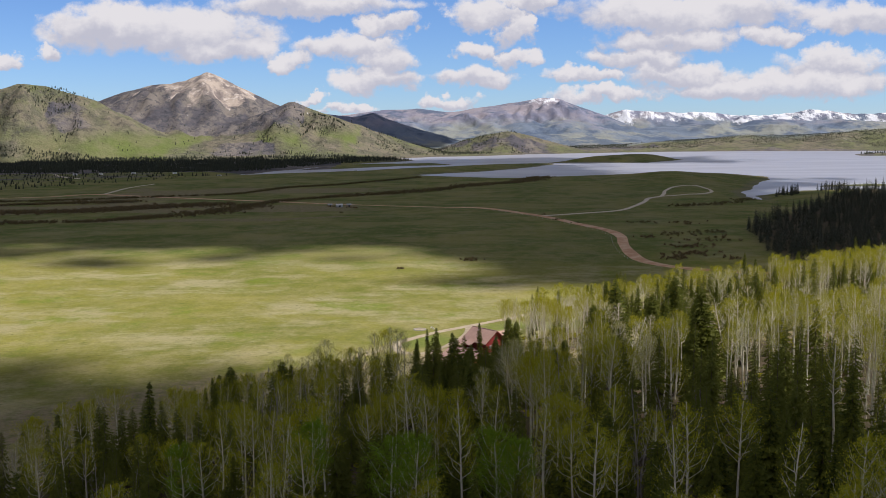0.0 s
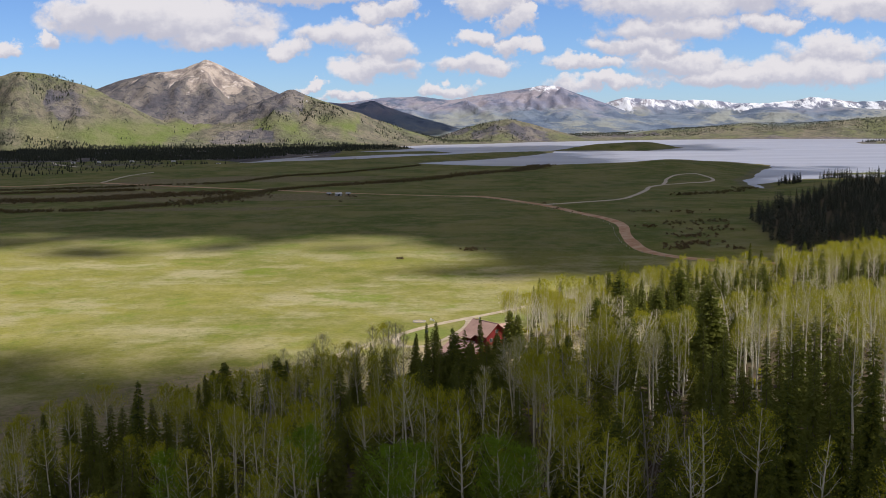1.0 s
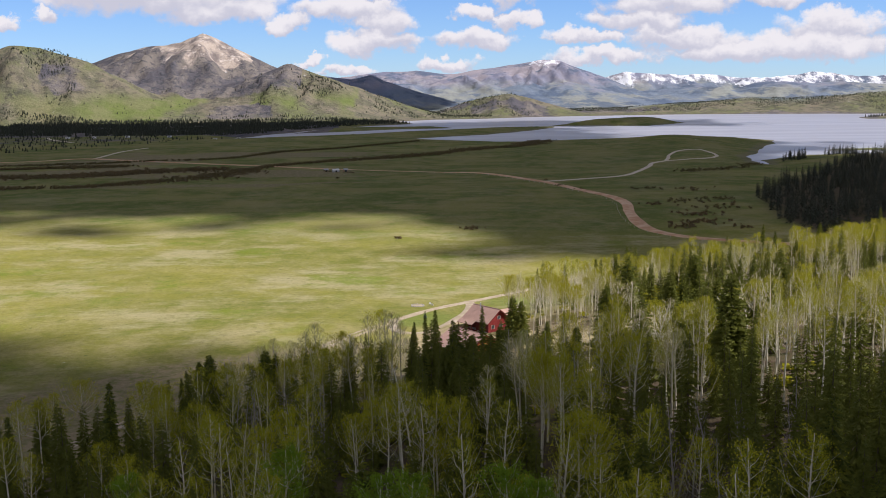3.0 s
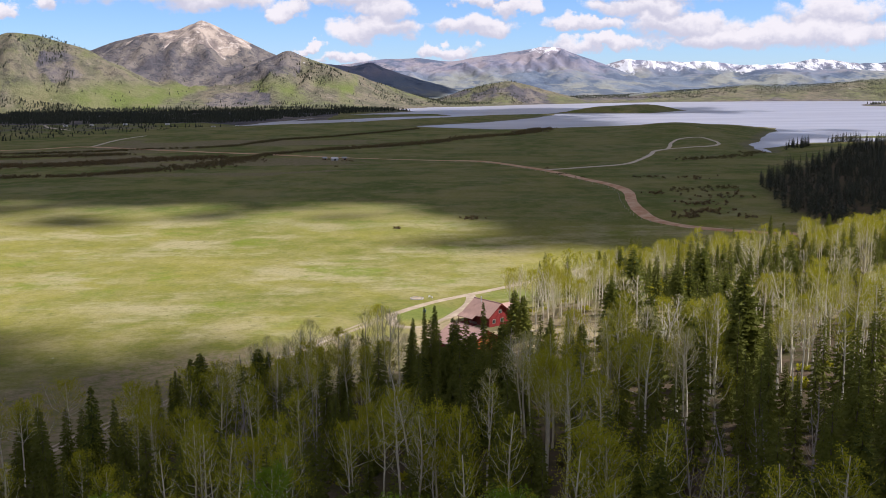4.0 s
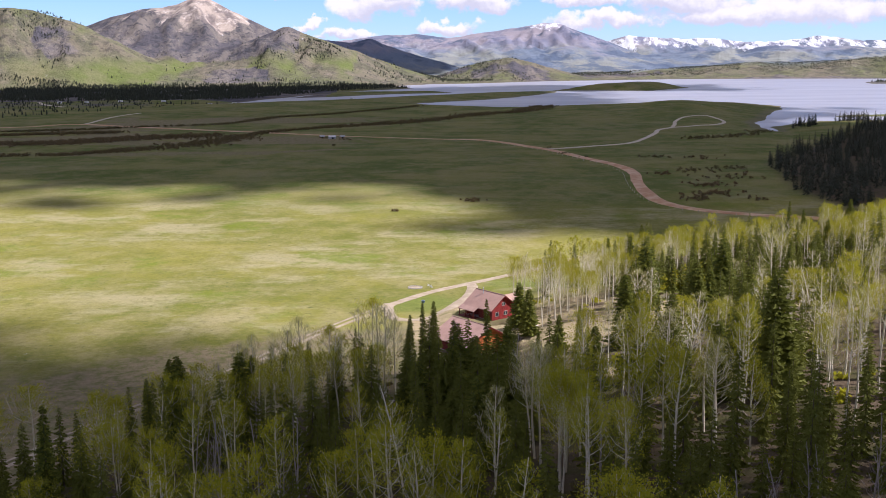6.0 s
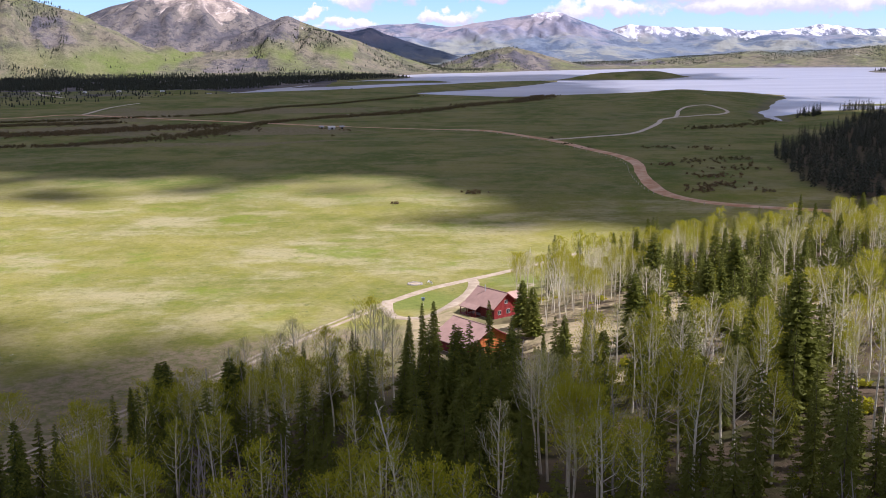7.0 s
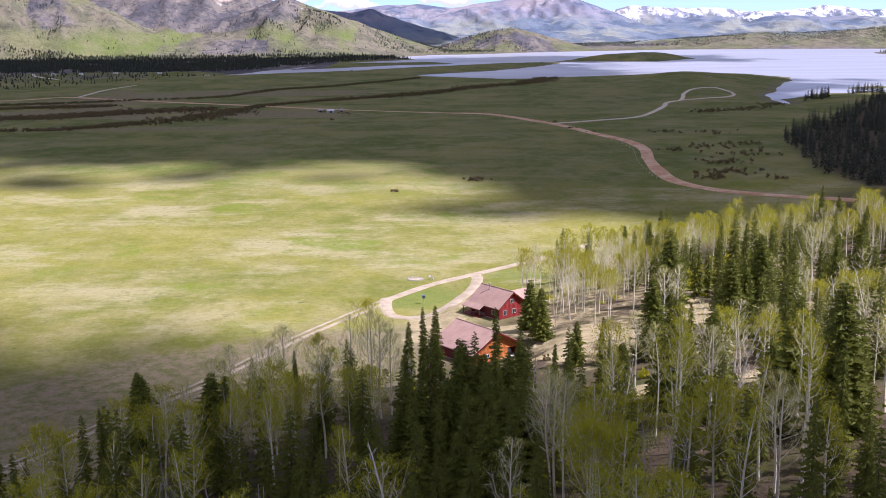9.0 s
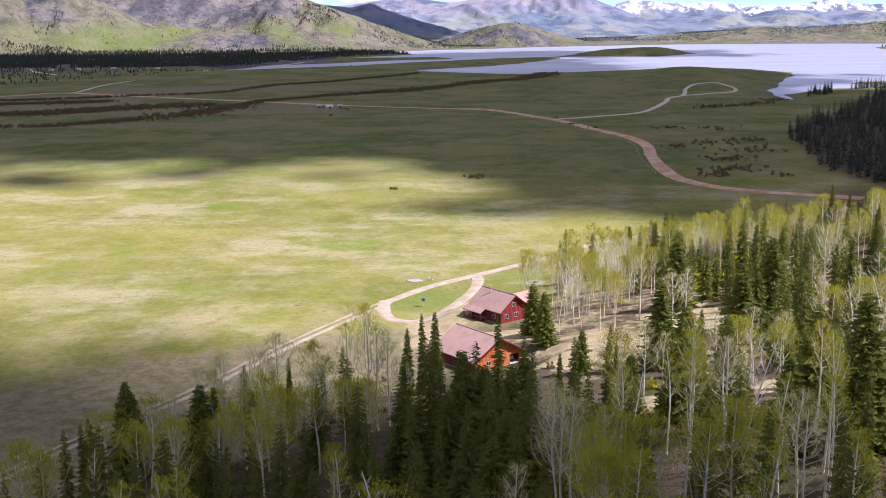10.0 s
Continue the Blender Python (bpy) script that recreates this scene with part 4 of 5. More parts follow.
TALL_ASPENS = [(-15.6, 33, 20), (-18.5, 41, 21), (-29, 41, 19), (4.1, 30.7, 22), (-26.2, 65, 19), (-5.1, 71.4, 18), (-26.9, 111.4, 17), (-29.4, 57.8, 19), (-27.6, 66.5, 20),
    (-23.8, 69, 18), (-2.7, 65.3, 21), (-8.4, 60.3, 18), (18.3, 72.2, 21), (8.9, 79, 18), (20.1, 108.4, 17), (30.1, 108.5, 19), (22.8, 74.7, 19), (31.5, 85, 21), (-42, 103.6, 18),
    (-41.9, 129, 16), (-31.6, 107, 18), (-27.5, 108, 18), (-16.2, 80.4, 20), (-16.7, 164.5, 15), (-27.3, 140, 16), (-20.7, 132.8, 18), (21, 107.3, 19), (14, 34, 20), (24, 40, 20)]
FRESH_ASPENS = [(-14.6, 41.5, 19.5), (-32, 41.8, 19), (-4, 29, 19), (-1, 27, 19.5), (7.6, 27, 19), (10.5, 25, 18)]
DEAD_CLUMPS = [(-30, 101, 7, 3.0), (-18, 86, 7, 2.6), (19, 131, 4, 1.6), (-49, 62, 5, 3.0), (34, 50, 6, 3.5), (-33, 148, 5, 3.0), (26, 90, 4, 2.5), (45, 70, 4, 3.0)]


def wooded(x, y):
    """How likely a tree of the near forest stands here."""
    d = drive_gap(x, y)
    if d < 16 or y > 322:
        return 0.0
    if -8 < x < 48 and 168 < y < 250:
        return 0.0
    if np.hypot(x - 21, y - 266) < 15 or np.hypot(x - 12.5, y - 222) < 13.5 or np.hypot(x - 26, y - 246) < 12 or np.hypot(x - 6, y - 255) < 14:
        return 0.0
    if np.hypot(x - 31, y - 216) < 12 or np.hypot((x - 57) / 12, (y - 215) / 42) < 1:
        return 0.04
    if x < -5 and (y > 205 or d < 33):
        return 0.03
    if x < 12 and y > 165:
        return 0.35
    if x > 26 and 128 < y < 262:
        return 0.2 if x < 62 else 0.42
    return 1.0


def grow_forest():
    rnd = random.Random(7)
    for kinds, spots, own, which, wide in ((SPRUCES, WIDE_SPRUCES, 15, (0, 2, 4), 1.4), (SPRUCES, SLIM_SPRUCES, 15, (1, 3), 0.9), (ASPENS, LEAFY_ASPENS, 14, (0, 2, 4), 1.0),
                                           (ASPENS, LEAFY_MORE, 14, (0, 1, 2, 4), 1.0), (BARE, BARE_ASPENS, 14, (0, 1, 2), 1.0)):
        for i, (x, y, h) in enumerate(spots):
            plant(kinds, x, y, h, rnd, own, wide, which[i % len(which)])
    for kinds, spots, own in ((TALL, TALL_ASPENS, 20), (FRESH, FRESH_ASPENS, 18)):
        for i, (x, y, h) in enumerate(spots):
            plant(kinds, x, y, h, rnd, own, 1.0, i)
    for x, y, n, r in DEAD_CLUMPS:
        for i in range(n):
            plant(DEAD, x + rnd.gauss(0, r), y + rnd.gauss(0, r), rnd.uniform(12, 18), rnd, 16, 1.0, i)
    plant(BARE, -1.5, 92, 19, rnd, 14, 1.0, 3)
    plant(BARE, 43, 131, 19, rnd, 14, 1.0, 3)
    plant(BARE, 41, 103, 17, rnd, 14, 1.1, 0)
    plant(SPRUCES, -50.5, 100.7, 22, rnd, 15, 0.8, 1)
    plant(SPRUCES, -18.4, 72, 15, rnd, 15, 0.9, 0)
    # pale-stemmed grove beside the house, and the sunlit band along the forest's far edge
    for _ in range(70):
        x, y = rnd.uniform(28, 62), rnd.uniform(222, 300)
        if free_spot(x, y, 2.4) and np.hypot(x - 21, y - 266) > 14 and np.hypot((x - 57) / 10, (y - 225) / 30) > 1 and drive_gap(x, y) > 12:
            plant(BARE if rnd.random() < 0.7 else ASPENS, x, y, rnd.uniform(12, 16), rnd, 14, 0.75)
    for _ in range(330):
        x, y = rnd.uniform(52, 185), rnd.uniform(262, 320)
        if drive_gap(x, y) > 18 and y > 318 - 0.9 * (x - 40) and y > 285 - 0.1 * x and free_spot(x, y, 3.0):
            if rnd.random() < 0.22:
                plant(SPRUCES, x, y, rnd.uniform(10, 17), rnd, 15)
            else:
                plant(BARE if rnd.random() < 0.3 else ASPENS, x, y, rnd.uniform(11, 15), rnd, 14, 0.85)
    spots = []
    for _ in range(12000):
        y = rnd.uniform(-22, 325)
        x = rnd.uniform(-1, 1) * (24 + 0.46 * (y + 95))
        if rnd.random() > wooded(x, y) or not free_spot(x, y, 4.6):
            continue
        used_spots.append((x, y))
        spots.append((y, x))
    for y, x in sorted(spots):
        mixed = fbm(np.array([x]), np.array([y]), 45, 2, 71)[0]
        r = rnd.random()
        if x < 12 and y > 165:
            if r < 0.42 and x < -6:
                plant(SPRUCES, x, y, rnd.uniform(9, 15), rnd, 15)
            else:
                plant(BARE if rnd.random() < 0.5 else ASPENS, x, y, rnd.uniform(11, 16), rnd, 14)
        elif r < (0.92 if y < 150 and x < 14 else 0.72 if y < 140 and x < 60 else 0.7 if x < 12 else 0.5) + 0.5 * mixed + (-0.3 if x > 72 and y < 205 else 0.22 if x > 62 and 128 < y < 262 else -0.12 if x > 26 and y > 128 else 0) + (0.45 if -6 < x < 26 and 95 < y < 170 else 0):
            plant(SPRUCES, x, y, rnd.uniform(10, 18), rnd, 15, 1.25 if x > 26 and y > 128 else 1.0, far=y > 310)
        elif y < 145:
            plant(TALL if rnd.random() < 0.8 else BARE, x, y, rnd.uniform(13, 19), rnd, 18)
        elif r < (0.6 if x > 26 and 128 < y < 262 else 0.93):
            plant(ASPENS, x, y, rnd.uniform(11, 16), rnd, 14, far=y > 310)
        else:
            plant(BARE, x, y, rnd.uniform(11, 16), rnd, 14, far=y > 310)
    joined("forest", [(*spruce_meshes(61, 15, 2.9, 9, 0.35), SPRUCE_BARK, NEEDLES), (*spruce_meshes(62, 15, 2.3, 9, 0.4), SPRUCE_BARK, NEEDLES)], surplus["spruce"],
           "dense dark spruces further into the forest", "forest")
    joined("forest", [(*aspen_meshes(63, 1100, 14, 0, 1.0, 0.14, 3), ASPEN_BARK, LEAVES), (*aspen_meshes(64, 900, 14, 0, 0.8, 0.14, 3), ASPEN_BARK, LEAVES)], surplus["aspen"] + surplus["tall_aspen"],
           "yellow-green aspens further into the forest", "forest")
    if surplus["bare_aspen"]:
        joined("forest", [(*aspen_meshes(65, 900, 14, 0, 0.8, 0.06, 5), ASPEN_BARK, BUDS), (*aspen_meshes(66, 500, 14, 0.04, 0.8, 0.06, 5), ASPEN_BARK, BUDS)], surplus["bare_aspen"],
               "bare grey aspens further into the forest", "forest")
    print("trees", planted, {q: len(v_) for q, v_ in surplus.items()})


grow_forest()


def spots_in(ring, count, seed, low=0.8, high=1.25, keep=None):
    rng = np.random.RandomState(seed)
    ring = np.array(ring, float)
    lo, hi = ring.min(0), ring.max(0)
    x, y = rng.uniform(lo[0], hi[0], count), rng.uniform(lo[1], hi[1], count)
    m = inside(x, y, ring) > 0
    x, y = x[m], y[m]
    if keep is not None:
        m = keep(x, y)
        x, y = x[m], y[m]
    z = ground_height(x, y)
    m = z > LAKE_LEVEL + 0.6
    return [(*q, s_, w_) for q, s_, w_ in zip(zip(x[m], y[m], z[m] - 0.1), rng.uniform(low, high, m.sum()), rng.uniform(0, 6.28, m.sum()))]


def distant_conifer(seed, height, width, tiers=2):
    """A ragged conifer for the far hills: stacked jagged skirts of boughs."""
    rnd = random.Random(seed)
    lv, lf = [], []
    for i in range(tiers):
        low, top, i0 = height * (0.05 + 0.8 * i / tiers), height * min(1.0, (i + 1.35) / tiers), len(lv)
        lv.append(Vector((0, 0, top)))
        r = width * (1 - 0.75 * i / tiers)
        for q in range(6):
            w = q * math.pi / 3 + rnd.uniform(-0.3, 0.3)
            lv.append(Vector((math.cos(w), math.sin(w), 0)) * r * rnd.uniform(0.65, 1.15) + Vector((0, 0, low + rnd.uniform(-0.06, 0.1) * height)))
        lf += [(i0, i0 + 1 + q, i0 + 1 + (q + 1) % 6) for q in range(6)]
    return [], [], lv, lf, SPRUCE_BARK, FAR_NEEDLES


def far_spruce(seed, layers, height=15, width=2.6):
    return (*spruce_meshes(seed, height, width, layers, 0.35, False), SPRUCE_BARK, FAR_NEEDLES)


def grow_far_woods():
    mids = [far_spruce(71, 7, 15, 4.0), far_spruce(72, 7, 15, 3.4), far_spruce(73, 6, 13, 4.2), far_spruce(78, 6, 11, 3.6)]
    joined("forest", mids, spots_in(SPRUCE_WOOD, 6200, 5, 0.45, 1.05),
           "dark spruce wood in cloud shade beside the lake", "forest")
    joined("forest", mids[:3], spots_in([(384, 1085), (400, 1075), (425, 1118), (405, 1128)], 60, 6, 0.6, 0.9) + spots_in([(455, 1145), (490, 1140), (490, 1160), (455, 1160)], 30, 7, 0.6, 0.9),
           "small clump of dark spruces on the shore", "forest")
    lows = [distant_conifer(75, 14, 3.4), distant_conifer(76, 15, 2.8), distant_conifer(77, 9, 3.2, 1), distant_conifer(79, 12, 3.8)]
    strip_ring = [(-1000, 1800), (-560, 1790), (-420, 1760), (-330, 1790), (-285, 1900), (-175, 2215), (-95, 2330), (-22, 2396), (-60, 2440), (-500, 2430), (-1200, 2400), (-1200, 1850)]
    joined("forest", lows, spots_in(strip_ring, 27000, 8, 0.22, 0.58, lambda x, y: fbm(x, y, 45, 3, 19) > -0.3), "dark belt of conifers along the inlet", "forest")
    joined("forest", lows, spots_in([(-560, 1250), (-420, 1480), (-300, 1660), (-420, 1740), (-800, 1760), (-900, 1400)], 900, 9, 0.2, 0.5),
           "scattered small conifers in front of the dark woods", "forest")
    def clumps(x, y):
        stand = (np.hypot((x + 905) / 1.5, (y - 2590) / 1.3) < 45) | (np.hypot((x + 985) / 1.6, (y - 2480) / 0.8) < 28) | (np.hypot((x + 255) / 1.5, (y - 2700) / 1.3) < 40)
        return ((stand & (fbm(x, y, 30, 2, 66) > -0.35)) | ((fbm(x, y, 75, 3, 61) > 0.34) & (fbm(x, y, 260, 2, 65) > 0.0)) | (lattice(np.floor(x * 3), np.floor(y * 3), 5) > 0.975)) \
            & (ground_height(x, y) < 175) & (np.hypot(x + 600, y - 3050) > 330)
    joined("forest", lows, spots_in([(-1500, 2450), (-100, 2450), (-60, 2900), (-400, 3300), (-1500, 3200)], 42000, 10, 0.22, 0.52, clumps),
           "patches of conifers on the green hills", "forest")
    joined("forest", lows, spots_in([(-120, 2660), (120, 2740), (300, 2880), (260, 3080), (-100, 3100)], 3600, 11, 0.18, 0.4, lambda x, y: fbm(x, y, 90, 3, 62) > -0.15),
           "scattered conifers on the far shore", "forest")
    joined("forest", lows, spots_in([(300, 3150), (1000, 3060), (1700, 3000), (2000, 3300), (1400, 3500), (500, 3450)], 22000, 12, 0.16, 0.36, lambda x, y: fbm(x, y, 170, 4, 64) > -0.15),
           "dark conifers on the low ridge past the lake", "forest")
    joined("forest", lows, spots_in([(1075, 2530), (1480, 2460), (1480, 2690), (1100, 2640)], 700, 13, 0.3, 0.6), "dark conifers on a lake point", "forest")


grow_far_woods()


# ---- brush ----
def brush_mesh(seed, leaves=26, wide=1.6, tall=1.5, stems=5):
    """A low round willow shrub: stems and small leaves; about 3 m wide."""
    rnd = random.Random(seed)
    tv, tf, lv, lf = [], [], [], []
    tips = []
    for _ in range(stems):
        w, r = rnd.uniform(0, 6.28), wide * rnd.uniform(0.3, 0.9)
        tip = Vector((math.cos(w) * r, math.sin(w) * r, tall * rnd.uniform(0.6, 1.0)))
        tube(tv, tf, [Vector((0, 0, -0.1)), tip * 0.5 + Vector((0, 0, 0.2)), tip], [0.04, 0.025, 0.01], 3)
        tips.append(tip)
    for _ in range(leaves):
        p = rnd.choice(tips) * rnd.uniform(0.45, 1.05) + Vector((rnd.gauss(0, 0.3), rnd.gauss(0, 0.3), rnd.gauss(0, 0.22)))
        p.z = max(p.z, 0.12)
        leaf_card(lv, lf, rnd, p, rnd.uniform(0.3, 0.55))
    return tv, tf, lv, lf, GREY_BARK, BRUSH


def along(points, spread, count, seed, low=0.7, high=1.5, step=12.0):
    """Spots scattered about a winding line."""
    rng = np.random.RandomState(seed)
    c = curve_through(points, step)
    i = rng.randint(0, len(c) - 1, count)
    t = rng.rand(count)[:, None]
    p = c[i] * (1 - t) + c[i + 1] * t
    lump = 0.55 + 0.9 * np.clip(fbm(p[:, 0], p[:, 1], 60, 2, seed) + 0.3, 0, 1)
    p = p + rng.normal(0, 1, p.shape) * spread * lump[:, None]
    keep = rng.rand(count) < lump
    p = p[keep]
    z = ground_height(p[:, 0], p[:, 1])
    m = z > LAKE_LEVEL + 0.4
    return [(x, y, q, s_, w_) for (x, y), q, s_, w_ in zip(p[m], z[m], rng.uniform(low, high, m.sum()), rng.uniform(0, 6.28, m.sum()))]


def grow_brush():
    shrubs = [brush_mesh(81, 24, 1.7, 1.5, 3), brush_mesh(82, 24, 2.1, 1.3, 3), brush_mesh(83, 22, 1.5, 1.1, 3)]
    hedge = [(-420, 800), (-313, 817), (-281, 822), (-236, 862), (-194, 915), (-154, 1036), (-90, 1119), (-44, 1154), (24, 1235), (80, 1330), (125, 1365), (172, 1478)]
    joined("willow_hedge", shrubs, along(hedge, 8, 3200, 1, 0.8, 1.6), "reddish-brown willow brush following a creek", "bushes")
    joined("willow_hedge", shrubs, along([(-520, 1060), (-400, 1085), (-305, 1121), (-222, 1168), (-173, 1288), (-108, 1350), (-4, 1515)], 4, 1500, 2, 0.8, 1.5),
           "thin dark willow brush along a ditch", "bushes")
    joined("willow_hedge", shrubs, along([(-480, 900), (-400, 925), (-330, 930), (-250, 985), (-200, 1010)], 11, 1900, 3, 0.8, 1.6), "brown willow thicket in the meadow", "bushes")
    joined("willow_hedge", shrubs, along([(-600, 980), (-480, 1000), (-380, 1040), (-300, 1050)], 8, 1500, 4, 0.8, 1.6), "brown willow thicket by the creek", "bushes")
    joined("willow_hedge", shrubs, along([(240, 930), (262, 945), (300, 960), (330, 1010)], 6, 150, 5), "dark willow brush below the lakeside rise", "bushes")
    for i, (x, y, n, r) in enumerate(((184, 673, 26, 9), (173, 600, 34, 9), (205, 688, 18, 8), (161, 558, 34, 8), (150, 540, 22, 6), (174, 767, 12, 6), (156, 659, 16, 4), (195, 640, 24, 10), (215, 760, 14, 9), (182, 535, 8, 4))):
        rng = np.random.RandomState(50 + i)
        p = np.array([x, y]) + rng.normal(0, 1, (n, 2)) * (r, r * 0.8)
        z = ground_height(p[:, 0], p[:, 1])
        joined("shrubs", shrubs, [(a, b_, q, s_, w_) for (a, b_), q, s_, w_ in zip(p, z, rng.uniform(0.6, 1.3, n), rng.uniform(0, 6.28, n))],
               "patch of brown-green brush on the damp flat", "bushes")
    # single shrubs out on the meadow
    for i, (x, y, n, r) in enumerate(((26.6, 533, 16, 3.2), (-11.7, 498, 4, 0.8), (-75, 890, 4, 1.2), (105, 850, 3, 1.0), (112, 800, 8, 2.5), (122, 770, 6, 2.0), (-66, 950, 8, 3.0), (-88, 968, 6, 2.5))):
        rng = np.random.RandomState(80 + i)
        p = np.array([x, y]) + rng.normal(0, 1, (n, 2)) * (r * 1.4, r * 0.6)
        z = ground_height(p[:, 0], p[:, 1])
        joined("bush", shrubs, [(a, b_, q, s_, w_) for (a, b_), q, s_, w_ in zip(p, z, rng.uniform(0.6, 1.1, n), rng.uniform(0, 6.28, n))],
               "low brown shrub standing alone on the meadow", "bush")


grow_brush()


def undergrowth():
    """Young aspens and low shrubs on the forest floor."""
    green = (*brush_mesh(91, 90, 1.3, 2.6)[:4], ASPEN_BARK, LEAVES)
    low = (*brush_mesh(92, 32, 1.2, 0.9)[:4], ASPEN_BARK, LEAVES)
    brown = (*brush_mesh(93, 28, 1.3, 0.8)[:4], GREY_BARK, BRUSH)
    def shade(x, y):
        d = drive_gap(x, y)
        return (d > 20) & (np.hypot(x - 21, y - 266) > 15) & (np.hypot(x - 12.5, y - 222) > 13) & (np.hypot(x - 31, y - 222) > 13) & (np.hypot((x - 57) / 10, (y - 220) / 38) > 1) \
            & (fbm(x, y, 26, 3, 14) > -0.12)
    joined("undergrowth", [low, brown, low], spots_in([(-130, 90), (-60, 0), (60, 0), (190, 260), (220, 430), (110, 420), (-20, 200), (-70, 190)], 1500, 21, 0.6, 1.3, shade),
           "low green and brown shrubs on the forest floor", "undergrowth")
    joined("undergrowth", [green], spots_in([(68, 255), (85, 250), (100, 285), (88, 300), (66, 280)], 120, 22, 0.8, 1.5), "bright yellow-green young aspen thicket", "undergrowth")


undergrowth()


# ---- the log house and the garage ----
def part(name, verts, faces, look_, parent, label="", smooth_=False):
    ob = new(name, mesh_of(name, verts, faces, [look_], smooth_))
    ob.parent = parent
    if label:
        ob["label"] = label
    return ob


def box(lo, hi, taper=0.0):
    (a, b_, c), (d, e, f) = lo, hi
    v = [(a, b_, c), (d, b_, c), (d, e, c), (a, e, c), (a + taper, b_ + taper, f), (d - taper, b_ + taper, f), (d - taper, e - taper, f), (a + taper, e - taper, f)]
    return v, [(0, 3, 2, 1), (4, 5, 6, 7), (0, 1, 5, 4), (1, 2, 6, 5), (2, 3, 7, 6), (3, 0, 4, 7)]


def merged(pieces):
    v, f = [], []
    for pv, pf in pieces:
        f += [tuple(i + len(v) for i in q) for q in pf]
        v += list(pv)
    return v, f


def rod(a, b_, r, sides=8):
    v, f = [], []
    tube(v, f, [Vector(a), Vector(b_)], [r, r], sides)
    f += [tuple(reversed(range(sides))), tuple(range(sides, 2 * sides))]
    return v, f


def slope_slab(y0, y1, xa, za, xb, zb, thick=0.18):
    """A roof slope from (xa, za) to (xb, zb), between y0 and y1."""
    v = [(xa, y0, za), (xb, y0, zb), (xb, y1, zb), (xa, y1, za), (xa, y0, za + thick), (xb, y0, zb + thick), (xb, y1, zb + thick), (xa, y1, za + thick)]
    return v, [(0, 3, 2, 1), (4, 5, 6, 7), (0, 1, 5, 4), (1, 2, 6, 5), (2, 3, 7, 6), (3, 0, 4, 7)]


def seams(y0, y1, xa, za, xb, zb, gap=0.6, thick=0.18):
    out_ = []
    y = y0 + gap / 2
    while y < y1:
        v, f = slope_slab(y, y + 0.05, xa, za + thick, xb, zb + thick, 0.05)
        out_.append((v, f))
        y += gap
    return merged(out_)


def gable_logs(wide, low, top, y, course, out_=0.09, skip=()):
    """Courses of round logs filling a gable wall in the plane y: (course height, x from, x to)."""
    rows, z = [], 0.0
    while z < top - 0.15:
        m = z + course / 2
        inset = 0.0 if m < low else (m - low) / (top - low) * wide / 2
        spans = [(inset, wide - inset)]
        for sx0, sx1, sz0, sz1 in skip:
            if sz0 < m < sz1:
                spans = [q for a, b_ in spans for q in ((a, min(b_, sx0)), (max(a, sx1), b_)) if q[1] - q[0] > 0.15]
        rows += [(m, a, b_) for a, b_ in spans]
        z += course
    return rows


def window(parent, name, x0, x1, z0, z1, plane, axis="y", side=-1):
    """A framed window on a wall; axis: the wall's normal; panes set back behind the frame."""
    def turn(v):
        return [(a, plane + side * b_, c) if axis == "y" else (plane + side * b_, a, c) for a, b_, c in v]
    bars = [box((x0 - 0.06, -0.02, z0 - 0.06), (x1 + 0.06, 0.14, z0)), box((x0 - 0.06, -0.02, z1), (x1 + 0.06, 0.14, z1 + 0.06)),
            box((x0 - 0.06, -0.02, z0), (x0, 0.14, z1)), box((x1, -0.02, z0), (x1 + 0.06, 0.14, z1))]
    fv, ff = merged(bars)
    w = part(name, turn(fv), ff, WHITE_TRIM, parent, "white-framed window")
    mid = (x0 + x1) / 2
    for a, b_ in ((x0, mid - 0.03), (mid + 0.03, x1)):
        pv, pf = box((a, 0.0, z0), (b_, 0.07, z1))
        part("pane", turn(pv), pf, GLASS, w)
    mv, mf = box((mid - 0.03, 0.0, z0), (mid + 0.03, 0.11, z1))
    part("mullion", turn(mv), mf, WHITE_TRIM, w)
    return w


